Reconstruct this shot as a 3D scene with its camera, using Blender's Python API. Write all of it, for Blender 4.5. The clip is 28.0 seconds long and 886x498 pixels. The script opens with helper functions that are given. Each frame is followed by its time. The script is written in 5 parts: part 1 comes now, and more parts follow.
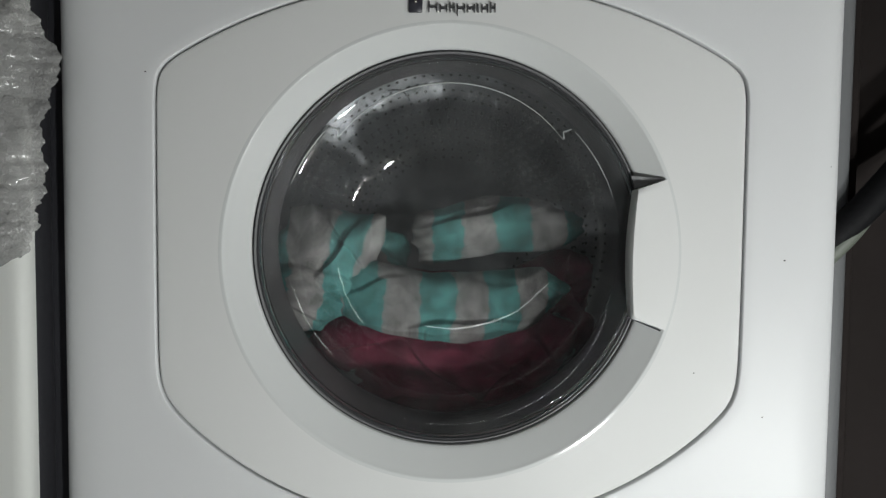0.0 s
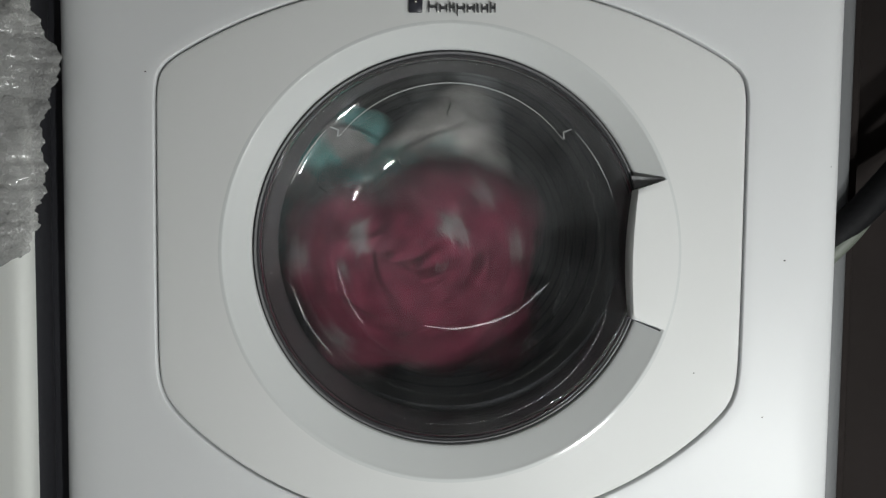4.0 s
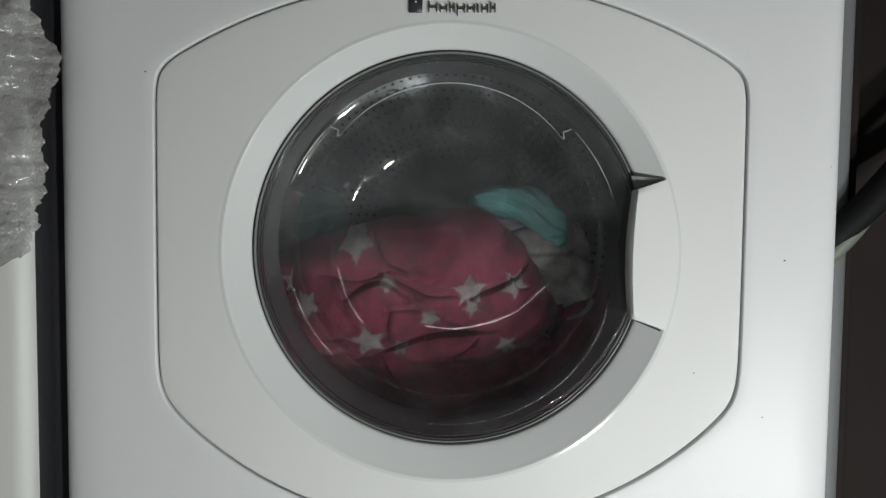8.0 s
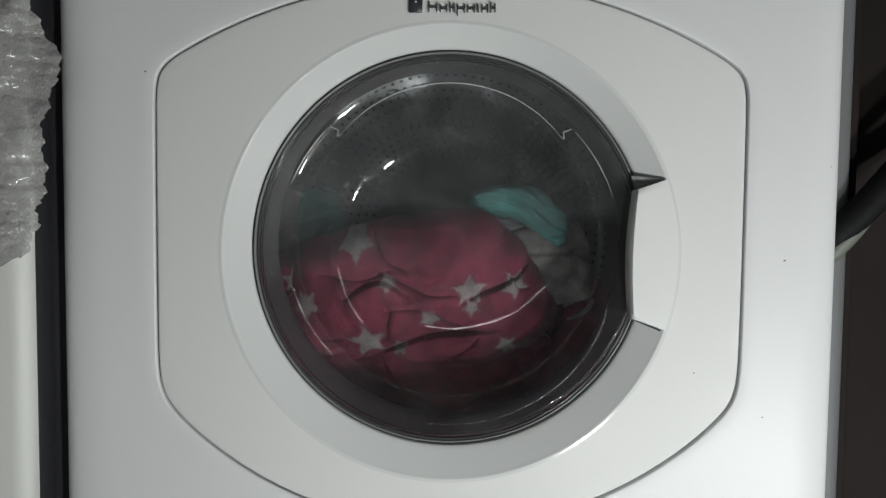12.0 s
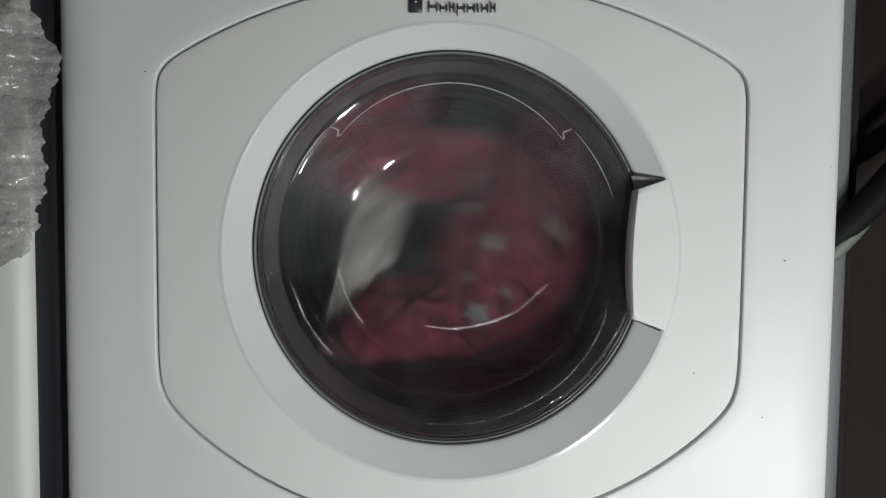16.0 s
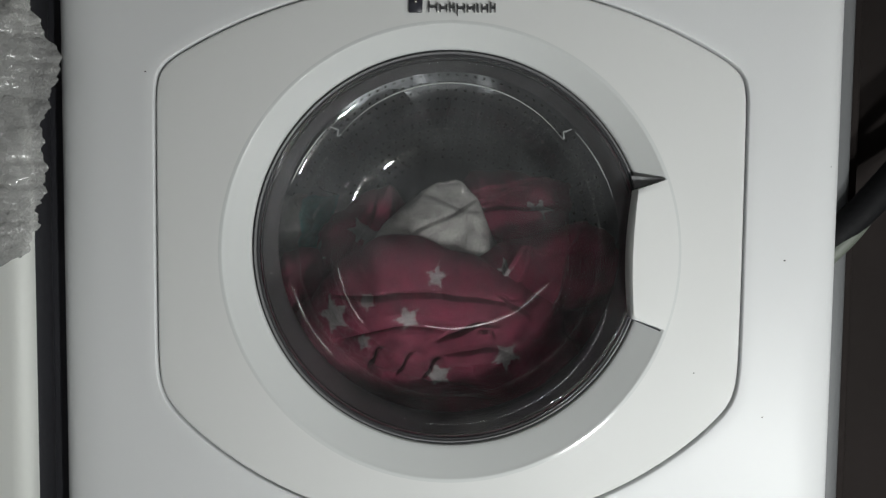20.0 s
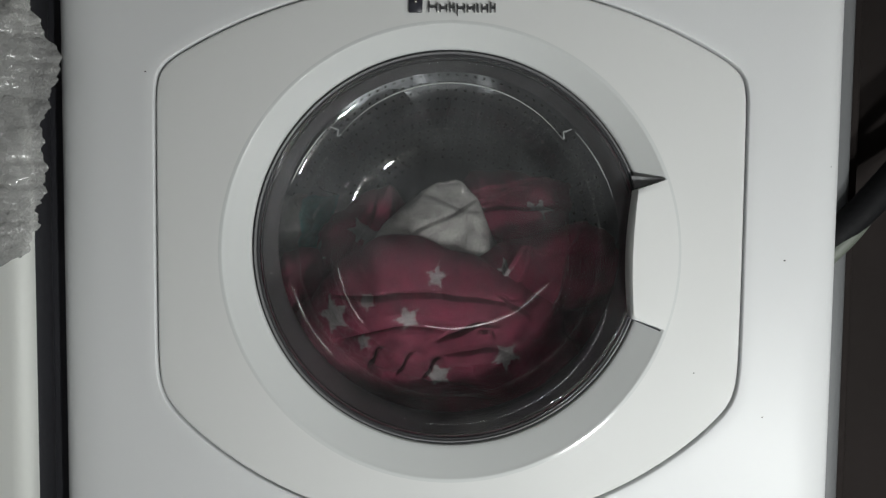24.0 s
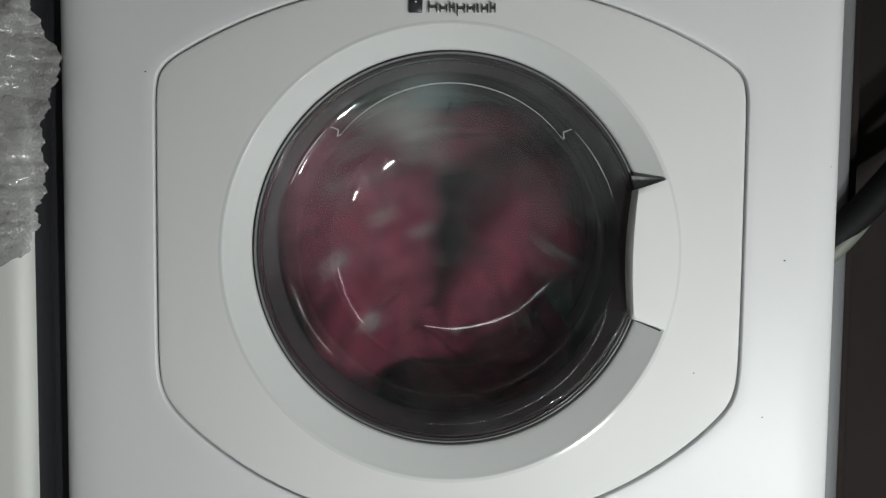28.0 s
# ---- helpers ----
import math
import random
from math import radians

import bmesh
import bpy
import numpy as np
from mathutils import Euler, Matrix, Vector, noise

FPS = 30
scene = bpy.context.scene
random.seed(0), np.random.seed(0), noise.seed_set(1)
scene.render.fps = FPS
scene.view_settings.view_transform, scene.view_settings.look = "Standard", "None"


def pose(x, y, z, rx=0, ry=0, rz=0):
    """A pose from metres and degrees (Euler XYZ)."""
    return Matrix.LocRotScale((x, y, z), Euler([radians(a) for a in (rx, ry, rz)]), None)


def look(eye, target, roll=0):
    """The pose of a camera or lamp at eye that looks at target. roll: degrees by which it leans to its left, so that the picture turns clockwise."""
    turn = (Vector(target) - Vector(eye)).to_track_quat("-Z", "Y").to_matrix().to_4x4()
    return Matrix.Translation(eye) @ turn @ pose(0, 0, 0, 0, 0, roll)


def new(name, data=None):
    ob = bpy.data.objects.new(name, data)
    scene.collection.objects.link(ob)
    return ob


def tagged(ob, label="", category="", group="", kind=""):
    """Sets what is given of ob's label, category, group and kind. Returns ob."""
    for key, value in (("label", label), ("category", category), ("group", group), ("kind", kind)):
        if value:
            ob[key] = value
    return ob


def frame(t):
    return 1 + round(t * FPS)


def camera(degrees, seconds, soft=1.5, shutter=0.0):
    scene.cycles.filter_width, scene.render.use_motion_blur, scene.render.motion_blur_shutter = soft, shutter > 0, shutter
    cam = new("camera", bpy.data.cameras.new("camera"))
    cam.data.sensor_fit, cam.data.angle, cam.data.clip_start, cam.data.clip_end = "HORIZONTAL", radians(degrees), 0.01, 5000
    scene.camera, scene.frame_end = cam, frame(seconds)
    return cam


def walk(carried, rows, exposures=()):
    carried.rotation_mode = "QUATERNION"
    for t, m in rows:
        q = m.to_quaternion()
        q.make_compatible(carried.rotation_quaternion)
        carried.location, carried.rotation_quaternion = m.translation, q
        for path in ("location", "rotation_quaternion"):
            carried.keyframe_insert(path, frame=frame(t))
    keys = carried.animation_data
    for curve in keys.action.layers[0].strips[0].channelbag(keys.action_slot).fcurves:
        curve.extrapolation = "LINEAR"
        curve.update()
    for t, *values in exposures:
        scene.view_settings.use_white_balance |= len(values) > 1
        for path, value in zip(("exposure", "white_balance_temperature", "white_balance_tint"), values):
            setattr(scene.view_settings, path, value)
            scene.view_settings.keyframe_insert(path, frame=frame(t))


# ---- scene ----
# ------------------------------------------------------------------ camera
cam = camera(60, 28.0, soft=1.3, shutter=1.2)
EYE = (-0.0052, -0.589, 0.463)
walk(cam, [(0.0, look(EYE, (-0.0052, 0.0, 0.429), 0.6)), (28.0, look(EYE, (-0.0052, 0.0, 0.429), 0.6))],
     exposures=[(0.0, 0.0), (28.0, 0.0)])

# ------------------------------------------------------------------ world and lamps
world = bpy.data.worlds.new("dim_evening")
scene.world = world
world.use_nodes = True
world.node_tree.nodes["Background"].inputs[0].default_value = (0.6, 0.75, 1.0, 1)
world.node_tree.nodes["Background"].inputs[1].default_value = 0.02


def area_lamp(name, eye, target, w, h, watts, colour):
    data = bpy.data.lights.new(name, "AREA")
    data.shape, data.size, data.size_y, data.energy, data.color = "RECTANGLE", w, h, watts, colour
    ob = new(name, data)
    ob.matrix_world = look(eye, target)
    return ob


# unseen light added low right, where glints and shading point; no fixture is built
area_lamp("unseen_low_right_light", (0.62, -0.74, 0.03), (0.0, 0.0, 0.38), 0.07, 0.07, 4.7, (0.97, 1.0, 0.985))
# second unseen low light, set by how far shadows reach into the drum
area_lamp("unseen_low_light", (0.28, -0.70, 0.02), (0.0, 0.0, 0.38), 0.05, 0.05, 2.6, (0.97, 1.0, 0.985))
# unseen strip added for weak fill and a long glint low on the glass
area_lamp("unseen_tube_glow", (-0.4, -2.4, 0.93), (0.0, 0.0, 0.4), 2.8, 0.04, 3.4, (0.97, 1.0, 1.0))
# upright strip out of view, added for the arc at the bowl's lower left
area_lamp("unseen_upright_strip_glow", (1.62, -0.85, 1.15), (0.0, 0.0, 0.43), 0.07, 1.0, 2.5, (1.0, 1.0, 0.97))

# ------------------------------------------------------------------ helpers for meshes
AX, AZ = 0.0, 0.4275          # the porthole's axis


def part(name, bm, material, parent, label=""):
    me = bpy.data.meshes.new(name)
    bm.to_mesh(me)
    bm.free()
    return dress(name, me, material, parent, label)


def dress(name, me, material, parent, label=""):
    me.materials.append(material)
    me.polygons.foreach_set("use_smooth", [True] * len(me.polygons))
    me.update()
    ob = new(name, me)
    ob.parent = parent
    if label:
        tagged(ob, label)
    return ob


def from_lists(verts, faces):
    me = bpy.data.meshes.new("mesh")
    me.from_pydata([tuple(v) for v in verts], [], faces)
    return me


def ring_mesh(rings, closed=False, cap=False, cap_first=False):
    """Quads between rings of equal length, each a list of points."""
    n, verts, faces = len(rings[0]), [], []
    for r in rings:
        verts.extend(r)
    m = len(rings)
    for j in range(m if closed else m - 1):
        a, b = j * n, ((j + 1) % m) * n
        faces.extend((a + i, a + (i + 1) % n, b + (i + 1) % n, b + i) for i in range(n))
    if cap_first:
        faces.append(tuple(range(n)))
    if cap:
        faces.append(tuple((m - 1) * n + i for i in range(n)))
    me = from_lists(verts, faces)
    bm = bmesh.new()
    bm.from_mesh(me)
    bmesh.ops.recalc_face_normals(bm, faces=bm.faces)
    bm.to_mesh(me)
    bm.free()
    return me


def lathe(profile, n=160, closed=False, cx=AX, cz=AZ, caps=False):
    """Rings round the porthole's axis from (radius, depth) pairs."""
    rings = []
    for r, y in profile:
        rings.append([(cx + r * math.cos(2 * math.pi * i / n), y, cz + r * math.sin(2 * math.pi * i / n)) for i in range(n)])
    return ring_mesh(rings, closed, caps, caps)


def box_bm(x0, x1, y0, y1, z0, z1, bevel=0.0, seg=2):
    bm = bmesh.new()
    bmesh.ops.create_cube(bm, size=1, matrix=Matrix.Translation(((x0 + x1) / 2, (y0 + y1) / 2, (z0 + z1) / 2)) @ Matrix.Diagonal((x1 - x0, y1 - y0, z1 - z0, 1)))
    if bevel:
        bmesh.ops.bevel(bm, geom=bm.edges[:], offset=bevel, segments=seg, affect="EDGES", profile=0.6)
    return bm


def arc(p0, p1, n, bulge):
    """A quarter-round between two (radius, depth) pairs."""
    out = []
    for k in range(n + 1):
        a = math.pi / 2 * k / n
        s, c = (math.sin(a), 1 - math.cos(a)) if bulge else (1 - math.cos(a), math.sin(a))
        out.append((p0[0] + (p1[0] - p0[0]) * s, p0[1] + (p1[1] - p0[1]) * c))
    return out


def shifted(profile, d):
    """The profile moved by d along its normals, away from the door."""
    out = []
    for k, (r, y) in enumerate(profile):
        p, q = profile[max(0, k - 1)], profile[min(len(profile) - 1, k + 1)]
        tr, ty = q[0] - p[0], q[1] - p[1]
        n = math.hypot(tr, ty)
        out.append((max(0.0004, r + d * ty / n), y - d * tr / n))
    return out


# ------------------------------------------------------------------ materials
def material(name, colour, rough=0.5, metal=0.0, bump=0.0, scale=40.0, vary=0.08, coat=0.0, spec=0.5):
    m = bpy.data.materials.new(name)
    m.use_nodes = True
    nt = m.node_tree
    b = nt.nodes["Principled BSDF"]
    b.inputs["Roughness"].default_value, b.inputs["Metallic"].default_value = rough, metal
    b.inputs["Coat Weight"].default_value, b.inputs["Specular IOR Level"].default_value = coat, spec
    b.inputs["Coat Roughness"].default_value = 0.12
    co = nt.nodes.new("ShaderNodeTexCoord")
    big, fine = nt.nodes.new("ShaderNodeTexNoise"), nt.nodes.new("ShaderNodeTexNoise")
    big.inputs["Scale"].default_value, big.inputs["Detail"].default_value = scale * 0.12, 4
    fine.inputs["Scale"].default_value, fine.inputs["Detail"].default_value = scale * 4, 3
    for n in (big, fine):
        nt.links.new(co.outputs["Object"], n.inputs["Vector"])
    ramp = nt.nodes.new("ShaderNodeMapRange")
    ramp.inputs["From Min"].default_value, ramp.inputs["From Max"].default_value = 0.3, 0.7
    ramp.inputs["To Min"].default_value, ramp.inputs["To Max"].default_value = 1 - vary, 1 + vary
    nt.links.new(big.outputs["Fac"], ramp.inputs["Value"])
    mul = nt.nodes.new("ShaderNodeVectorMath")
    mul.operation = "SCALE"
    mul.inputs[0].default_value = colour
    nt.links.new(ramp.outputs["Result"], mul.inputs["Scale"])
    nt.links.new(mul.outputs["Vector"], b.inputs["Base Color"])
    rr = nt.nodes.new("ShaderNodeMapRange")
    rr.inputs["To Min"].default_value, rr.inputs["To Max"].default_value = max(0.02, rough * 0.85), min(1, rough * 1.15)
    nt.links.new(fine.outputs["Fac"], rr.inputs["Value"])
    nt.links.new(rr.outputs["Result"], b.inputs["Roughness"])
    if bump:
        bp = nt.nodes.new("ShaderNodeBump")
        bp.inputs["Strength"].default_value, bp.inputs["Distance"].default_value = bump, 0.002
        nt.links.new(fine.outputs["Fac"], bp.inputs["Height"])
        nt.links.new(bp.outputs["Normal"], b.inputs["Normal"])
    return m


WHITE_ENAMEL = material("white_enamel", (0.705, 0.714, 0.722), 0.42, bump=0.004, scale=30, vary=0.015, coat=0.0, spec=0.4)
WHITE_PLASTIC = material("white_plastic", (0.708, 0.714, 0.706), 0.38, bump=0.003, scale=30, vary=0.015, coat=0.0, spec=0.10)
GLOSS_PLASTIC = material("glossy_white_plastic", (0.65, 0.665, 0.66), 0.14, bump=0.003, scale=30, vary=0.015, spec=0.4)
CREAM_ENAMEL = material("cream_enamel", (0.70, 0.71, 0.68), 0.5, bump=0.02, scale=30, vary=0.02, coat=0.05, spec=0.3)
SIDE_SHADE = material("shaded_side_grey", (0.032, 0.032, 0.037), 0.5, bump=0.1, scale=30, vary=0.2)
CHARCOAL = material("charcoal_gap_shade", (0.05, 0.05, 0.06), 0.6, bump=0.1, scale=30, vary=0.2)
RECESS_SHADE = material("recess_shade_grey", (0.17, 0.17, 0.175), 0.4, vary=0.1)
BLACK = material("black_gap", (0.012, 0.012, 0.014), 0.8)
GREY_TRIM = material("grey_painted_board", (0.14, 0.145, 0.15), 0.55, bump=0.1, scale=30, vary=0.08)
DARK_WOOD = material("dark_brown_lacquer", (0.022, 0.018, 0.017), 0.8, bump=0.1, scale=20, vary=0.3, coat=0.0, spec=0.1)
RUBBER_HOSE = material("black_rubber", (0.005, 0.005, 0.006), 0.7, bump=0.2, scale=60, spec=0.2)
GREEN_HOSE = material("pale_green_vinyl", (0.13, 0.145, 0.12), 0.5, bump=0.1, scale=60, vary=0.15)
GASKET = material("grey_rubber_gasket", (0.115, 0.108, 0.112), 0.45, bump=0.03, scale=60, vary=0.3)
STEEL = material("brushed_steel", (0.19, 0.195, 0.205), 0.28, metal=1.0, bump=0.15, scale=60, vary=0.12)
REAR_STEEL = material("pressed_steel", (0.32, 0.33, 0.345), 0.33, metal=1.0, bump=0.1, scale=60, vary=0.45)
BADGE_DARK = material("badge_charcoal", (0.035, 0.035, 0.045), 0.35, vary=0.1)
BADGE_GREY = material("badge_grey", (0.06, 0.06, 0.065), 0.35, vary=0.2)
CHROME = material("badge_chrome", (0.8, 0.8, 0.8), 0.15, metal=1.0)
PLASTER = material("room_plaster", (0.45, 0.43, 0.4), 0.85, bump=0.2, scale=20, vary=0.08)
FLOOR = material("vinyl_floor", (0.42, 0.4, 0.37), 0.45, bump=0.1, scale=15, vary=0.2)
BEAD = material("grey_bead_plastic", (0.20, 0.20, 0.205), 0.3, vary=0.05)
EDGE_GLINT = material("glass_edge_glint", (0.42, 0.43, 0.43), 0.2, vary=0.1)
SPECK = material("dust_speck", (0.02, 0.018, 0.015), 0.8)


def glass(name, tint, rough=0.0, ior=1.46):
    m = material(name, tint, rough, vary=0.0)
    b = m.node_tree.nodes["Principled BSDF"]
    for l in list(m.node_tree.links):
        if l.to_node == b:
            m.node_tree.links.remove(l)
    b.inputs["Base Color"].default_value = (*tint, 1)
    b.inputs["Roughness"].default_value = rough
    b.inputs["Transmission Weight"].default_value, b.inputs["IOR"].default_value = 1.0, ior
    return m


BOWL_GLASS = glass("porthole_glass", (0.485, 0.49, 0.49), 0.01, 1.4)


def haze_film(m, low, high):
    """A cloudy diffuse film mixed into the glass, painting in haze and pale reflections."""
    nt = m.node_tree
    b, out = nt.nodes["Principled BSDF"], nt.nodes["Material Output"]
    co, n1 = nt.nodes.new("ShaderNodeTexCoord"), nt.nodes.new("ShaderNodeTexNoise")
    n1.inputs["Scale"].default_value, n1.inputs["Detail"].default_value, n1.inputs["Distortion"].default_value = 14, 8, 0.9
    nt.links.new(co.outputs["Object"], n1.inputs["Vector"])
    mr = nt.nodes.new("ShaderNodeMapRange")
    mr.inputs["From Min"].default_value, mr.inputs["From Max"].default_value = 0.4, 0.75
    mr.inputs["To Min"].default_value, mr.inputs["To Max"].default_value = low, high
    nt.links.new(n1.outputs["Fac"], mr.inputs["Value"])
    df, mx = nt.nodes.new("ShaderNodeBsdfDiffuse"), nt.nodes.new("ShaderNodeMixShader")
    df.inputs[0].default_value = (0.6, 0.62, 0.63, 1)
    # stronger on the upper half, where the pale reflections lie
    xyz, up, haze_mix = nt.nodes.new("ShaderNodeSeparateXYZ"), nt.nodes.new("ShaderNodeMapRange"), nt.nodes.new("ShaderNodeMath")
    nt.links.new(co.outputs["Object"], xyz.inputs[0])
    up.inputs["From Min"].default_value, up.inputs["From Max"].default_value = AZ - 0.03, AZ + 0.07
    up.inputs["To Min"].default_value, up.inputs["To Max"].default_value = 0.36, 1.0
    nt.links.new(xyz.outputs[2], up.inputs["Value"])
    haze_mix.operation = "MULTIPLY"
    nt.links.new(mr.outputs[0], haze_mix.inputs[0])
    nt.links.new(up.outputs[0], haze_mix.inputs[1])
    nt.links.new(haze_mix.outputs[0], mx.inputs[0])
    nt.links.new(b.outputs[0], mx.inputs[1])
    nt.links.new(df.outputs[0], mx.inputs[2])
    nt.links.new(mx.outputs[0], out.inputs["Surface"])


haze_film(BOWL_GLASS, 0.029, 0.076)
WATER = glass("water_film", (0.95, 0.95, 0.95), 0.05, 1.33)
SMOKED = material("smoked_rim", (0.05, 0.05, 0.053), 0.12, vary=0.05)


def fabric(name, kind, base, second):
    """Wet terry cloth, printed with five-pointed stars, with stripes, or plain; u and v are metres of cloth."""
    m = material(name, base, 0.85, bump=0.5, scale=120, vary=0.1, spec=0.25)
    nt = m.node_tree
    b = nt.nodes["Principled BSDF"]
    mul = b.inputs["Base Color"].links[0].from_node
    b.inputs["Sheen Weight"].default_value = 0.08

    def math_node(op, a, c=None, d=None):
        n = nt.nodes.new("ShaderNodeMath")
        n.operation = op
        for k, v in enumerate((a, c, d)):
            if v is None:
                continue
            if isinstance(v, (int, float)):
                n.inputs[k].default_value = v
            else:
                nt.links.new(v, n.inputs[k])
        return n.outputs[0]

    uv = nt.nodes.new("ShaderNodeUVMap")
    uv.uv_map = "cloth"
    # looped pile: light flecks
    pile = nt.nodes.new("ShaderNodeTexNoise")
    pile.inputs["Scale"].default_value, pile.inputs["Detail"].default_value = 420, 3.0
    nt.links.new(uv.outputs[0], pile.inputs["Vector"])
    fleck = math_node("MULTIPLY_ADD", math_node("SUBTRACT", pile.outputs["Fac"], 0.5), 1.6 if kind in ("stripes", "plain") else 1.6, 1.0)
    mix = nt.nodes.new("ShaderNodeMix")
    mix.data_type = "RGBA"
    nt.links.new(mul.outputs[0], mix.inputs["A"])
    mix.inputs["B"].default_value = (*second, 1)
    if kind == "stars":
        sc = nt.nodes.new("ShaderNodeVectorMath")
        sc.operation = "SCALE"
        sc.inputs["Scale"].default_value = 1 / 0.064
        rag = nt.nodes.new("ShaderNodeTexNoise")
        rag.inputs["Scale"].default_value, rag.inputs["Detail"].default_value = 160, 2
        nt.links.new(uv.outputs[0], rag.inputs["Vector"])
        off = nt.nodes.new("ShaderNodeVectorMath")
        off.operation = "MULTIPLY_ADD"
        off.inputs[1].default_value = (0.009, 0.009, 0)
        nt.links.new(rag.outputs["Color"], off.inputs[0])
        nt.links.new(uv.outputs[0], off.inputs[2])
        nt.links.new(off.outputs[0], sc.inputs[0])
        vo = nt.nodes.new("ShaderNodeTexVoronoi")
        vo.voronoi_dimensions = "2D"
        vo.inputs["Scale"].default_value, vo.inputs["Randomness"].default_value = 1.0, 0.55
        nt.links.new(sc.outputs[0], vo.inputs["Vector"])
        df = nt.nodes.new("ShaderNodeVectorMath")
        df.operation = "SUBTRACT"
        nt.links.new(sc.outputs[0], df.inputs[0])
        nt.links.new(vo.outputs["Position"], df.inputs[1])
        xy = nt.nodes.new("ShaderNodeSeparateXYZ")
        nt.links.new(df.outputs[0], xy.inputs[0])
        col = nt.nodes.new("ShaderNodeSeparateColor")
        nt.links.new(vo.outputs["Color"], col.inputs[0])
        ang = math_node("ADD", math_node("ARCTAN2", xy.outputs[1], xy.outputs[0]), math_node("MULTIPLY", col.outputs[0], 6.28))
        a = math_node("PINGPONG", ang, math.pi / 5)
        ln = nt.nodes.new("ShaderNodeVectorMath")
        ln.operation = "LENGTH"
        nt.links.new(df.outputs[0], ln.inputs[0])
        px = math_node("MULTIPLY", ln.outputs["Value"], math_node("COSINE", a))
        py = math_node("MULTIPLY", ln.outputs["Value"], math_node("SINE", a))
        R, ri = 0.27, 0.13
        dx, dy = ri * math.cos(math.pi / 5) - R, ri * math.sin(math.pi / 5)
        fac = math_node("GREATER_THAN", math_node("SUBTRACT", math_node("MULTIPLY", py, dx), math_node("MULTIPLY", math_node("SUBTRACT", px, R), dy)), 0.0)
        fac = math_node("MULTIPLY", fac, math_node("GREATER_THAN", col.outputs[1], 0.62))
        nt.links.new(fac, mix.inputs["Factor"])
    elif kind == "placed":
        pr = nt.nodes.new("ShaderNodeAttribute")
        pr.attribute_name = "print"
        nt.links.new(pr.outputs["Fac"], mix.inputs["Factor"])
    elif kind == "stripes":
        xy = nt.nodes.new("ShaderNodeSeparateXYZ")
        nt.links.new(uv.outputs[0], xy.inputs[0])
        waver = nt.nodes.new("ShaderNodeTexNoise")
        waver.inputs["Scale"].default_value, waver.inputs["Detail"].default_value = 70, 5
        nt.links.new(uv.outputs[0], waver.inputs["Vector"])
        fac = math_node("GREATER_THAN", math_node("FRACT", math_node("DIVIDE", math_node("MULTIPLY_ADD", waver.outputs["Fac"], 0.016, xy.outputs[0]), 0.076)), 0.5)
        nt.links.new(fac, mix.inputs["Factor"])
    else:
        mix.inputs["Factor"].default_value = 0.0
    bp = nt.nodes.new("ShaderNodeBump")
    bp.inputs["Strength"].default_value, bp.inputs["Distance"].default_value = 0.3, 0.002
    nt.links.new(pile.outputs["Fac"], bp.inputs["Height"])
    nt.links.new(bp.outputs["Normal"], b.inputs["Normal"])
    out = nt.nodes.new("ShaderNodeVectorMath")
    out.operation = "SCALE"
    # stray pale loops standing out of the red pile
    loop = nt.nodes.new("ShaderNodeMapRange")
    loop.inputs["From Min"].default_value, loop.inputs["From Max"].default_value = 0.52, 0.72
    loop.inputs["To Max"].default_value = 0.34 if kind in ("stars", "placed") else 0.0
    nt.links.new(pile.outputs["Fac"], loop.inputs["Value"])
    pale = nt.nodes.new("ShaderNodeMix")
    pale.data_type = "RGBA"
    nt.links.new(loop.outputs["Result"], pale.inputs["Factor"])
    nt.links.new(mix.outputs["Result"], pale.inputs["A"])
    pale.inputs["B"].default_value = (0.33, 0.24, 0.25, 1)
    nt.links.new(pale.outputs["Result"], out.inputs[0])
    # wetter and drier patches
    damp = nt.nodes.new("ShaderNodeTexNoise")
    damp.inputs["Scale"].default_value, damp.inputs["Detail"].default_value = 55, 4
    nt.links.new(uv.outputs[0], damp.inputs["Vector"])
    shade = math_node("MULTIPLY_ADD", math_node("SUBTRACT", damp.outputs["Fac"], 0.5), 1.9, 0.95)
    nt.links.new(math_node("MULTIPLY", fleck, shade), out.inputs["Scale"])
    nt.links.new(out.outputs[0], b.inputs["Base Color"])
    return m


RED_STARS = fabric("red_star_terry", "stars", (0.168, 0.020, 0.048), (0.27, 0.25, 0.25))
RED_PRINT = fabric("red_star_terry_printed", "placed", (0.168, 0.020, 0.048), (0.27, 0.25, 0.25))
TEAL_STRIPES = fabric("teal_stripe_terry", "stripes", (0.10, 0.29, 0.275), (0.30, 0.29, 0.285))
CREAM_CLOTH = fabric("cream_cotton", "plain", (0.37, 0.35, 0.337), (0.6, 0.6, 0.6))

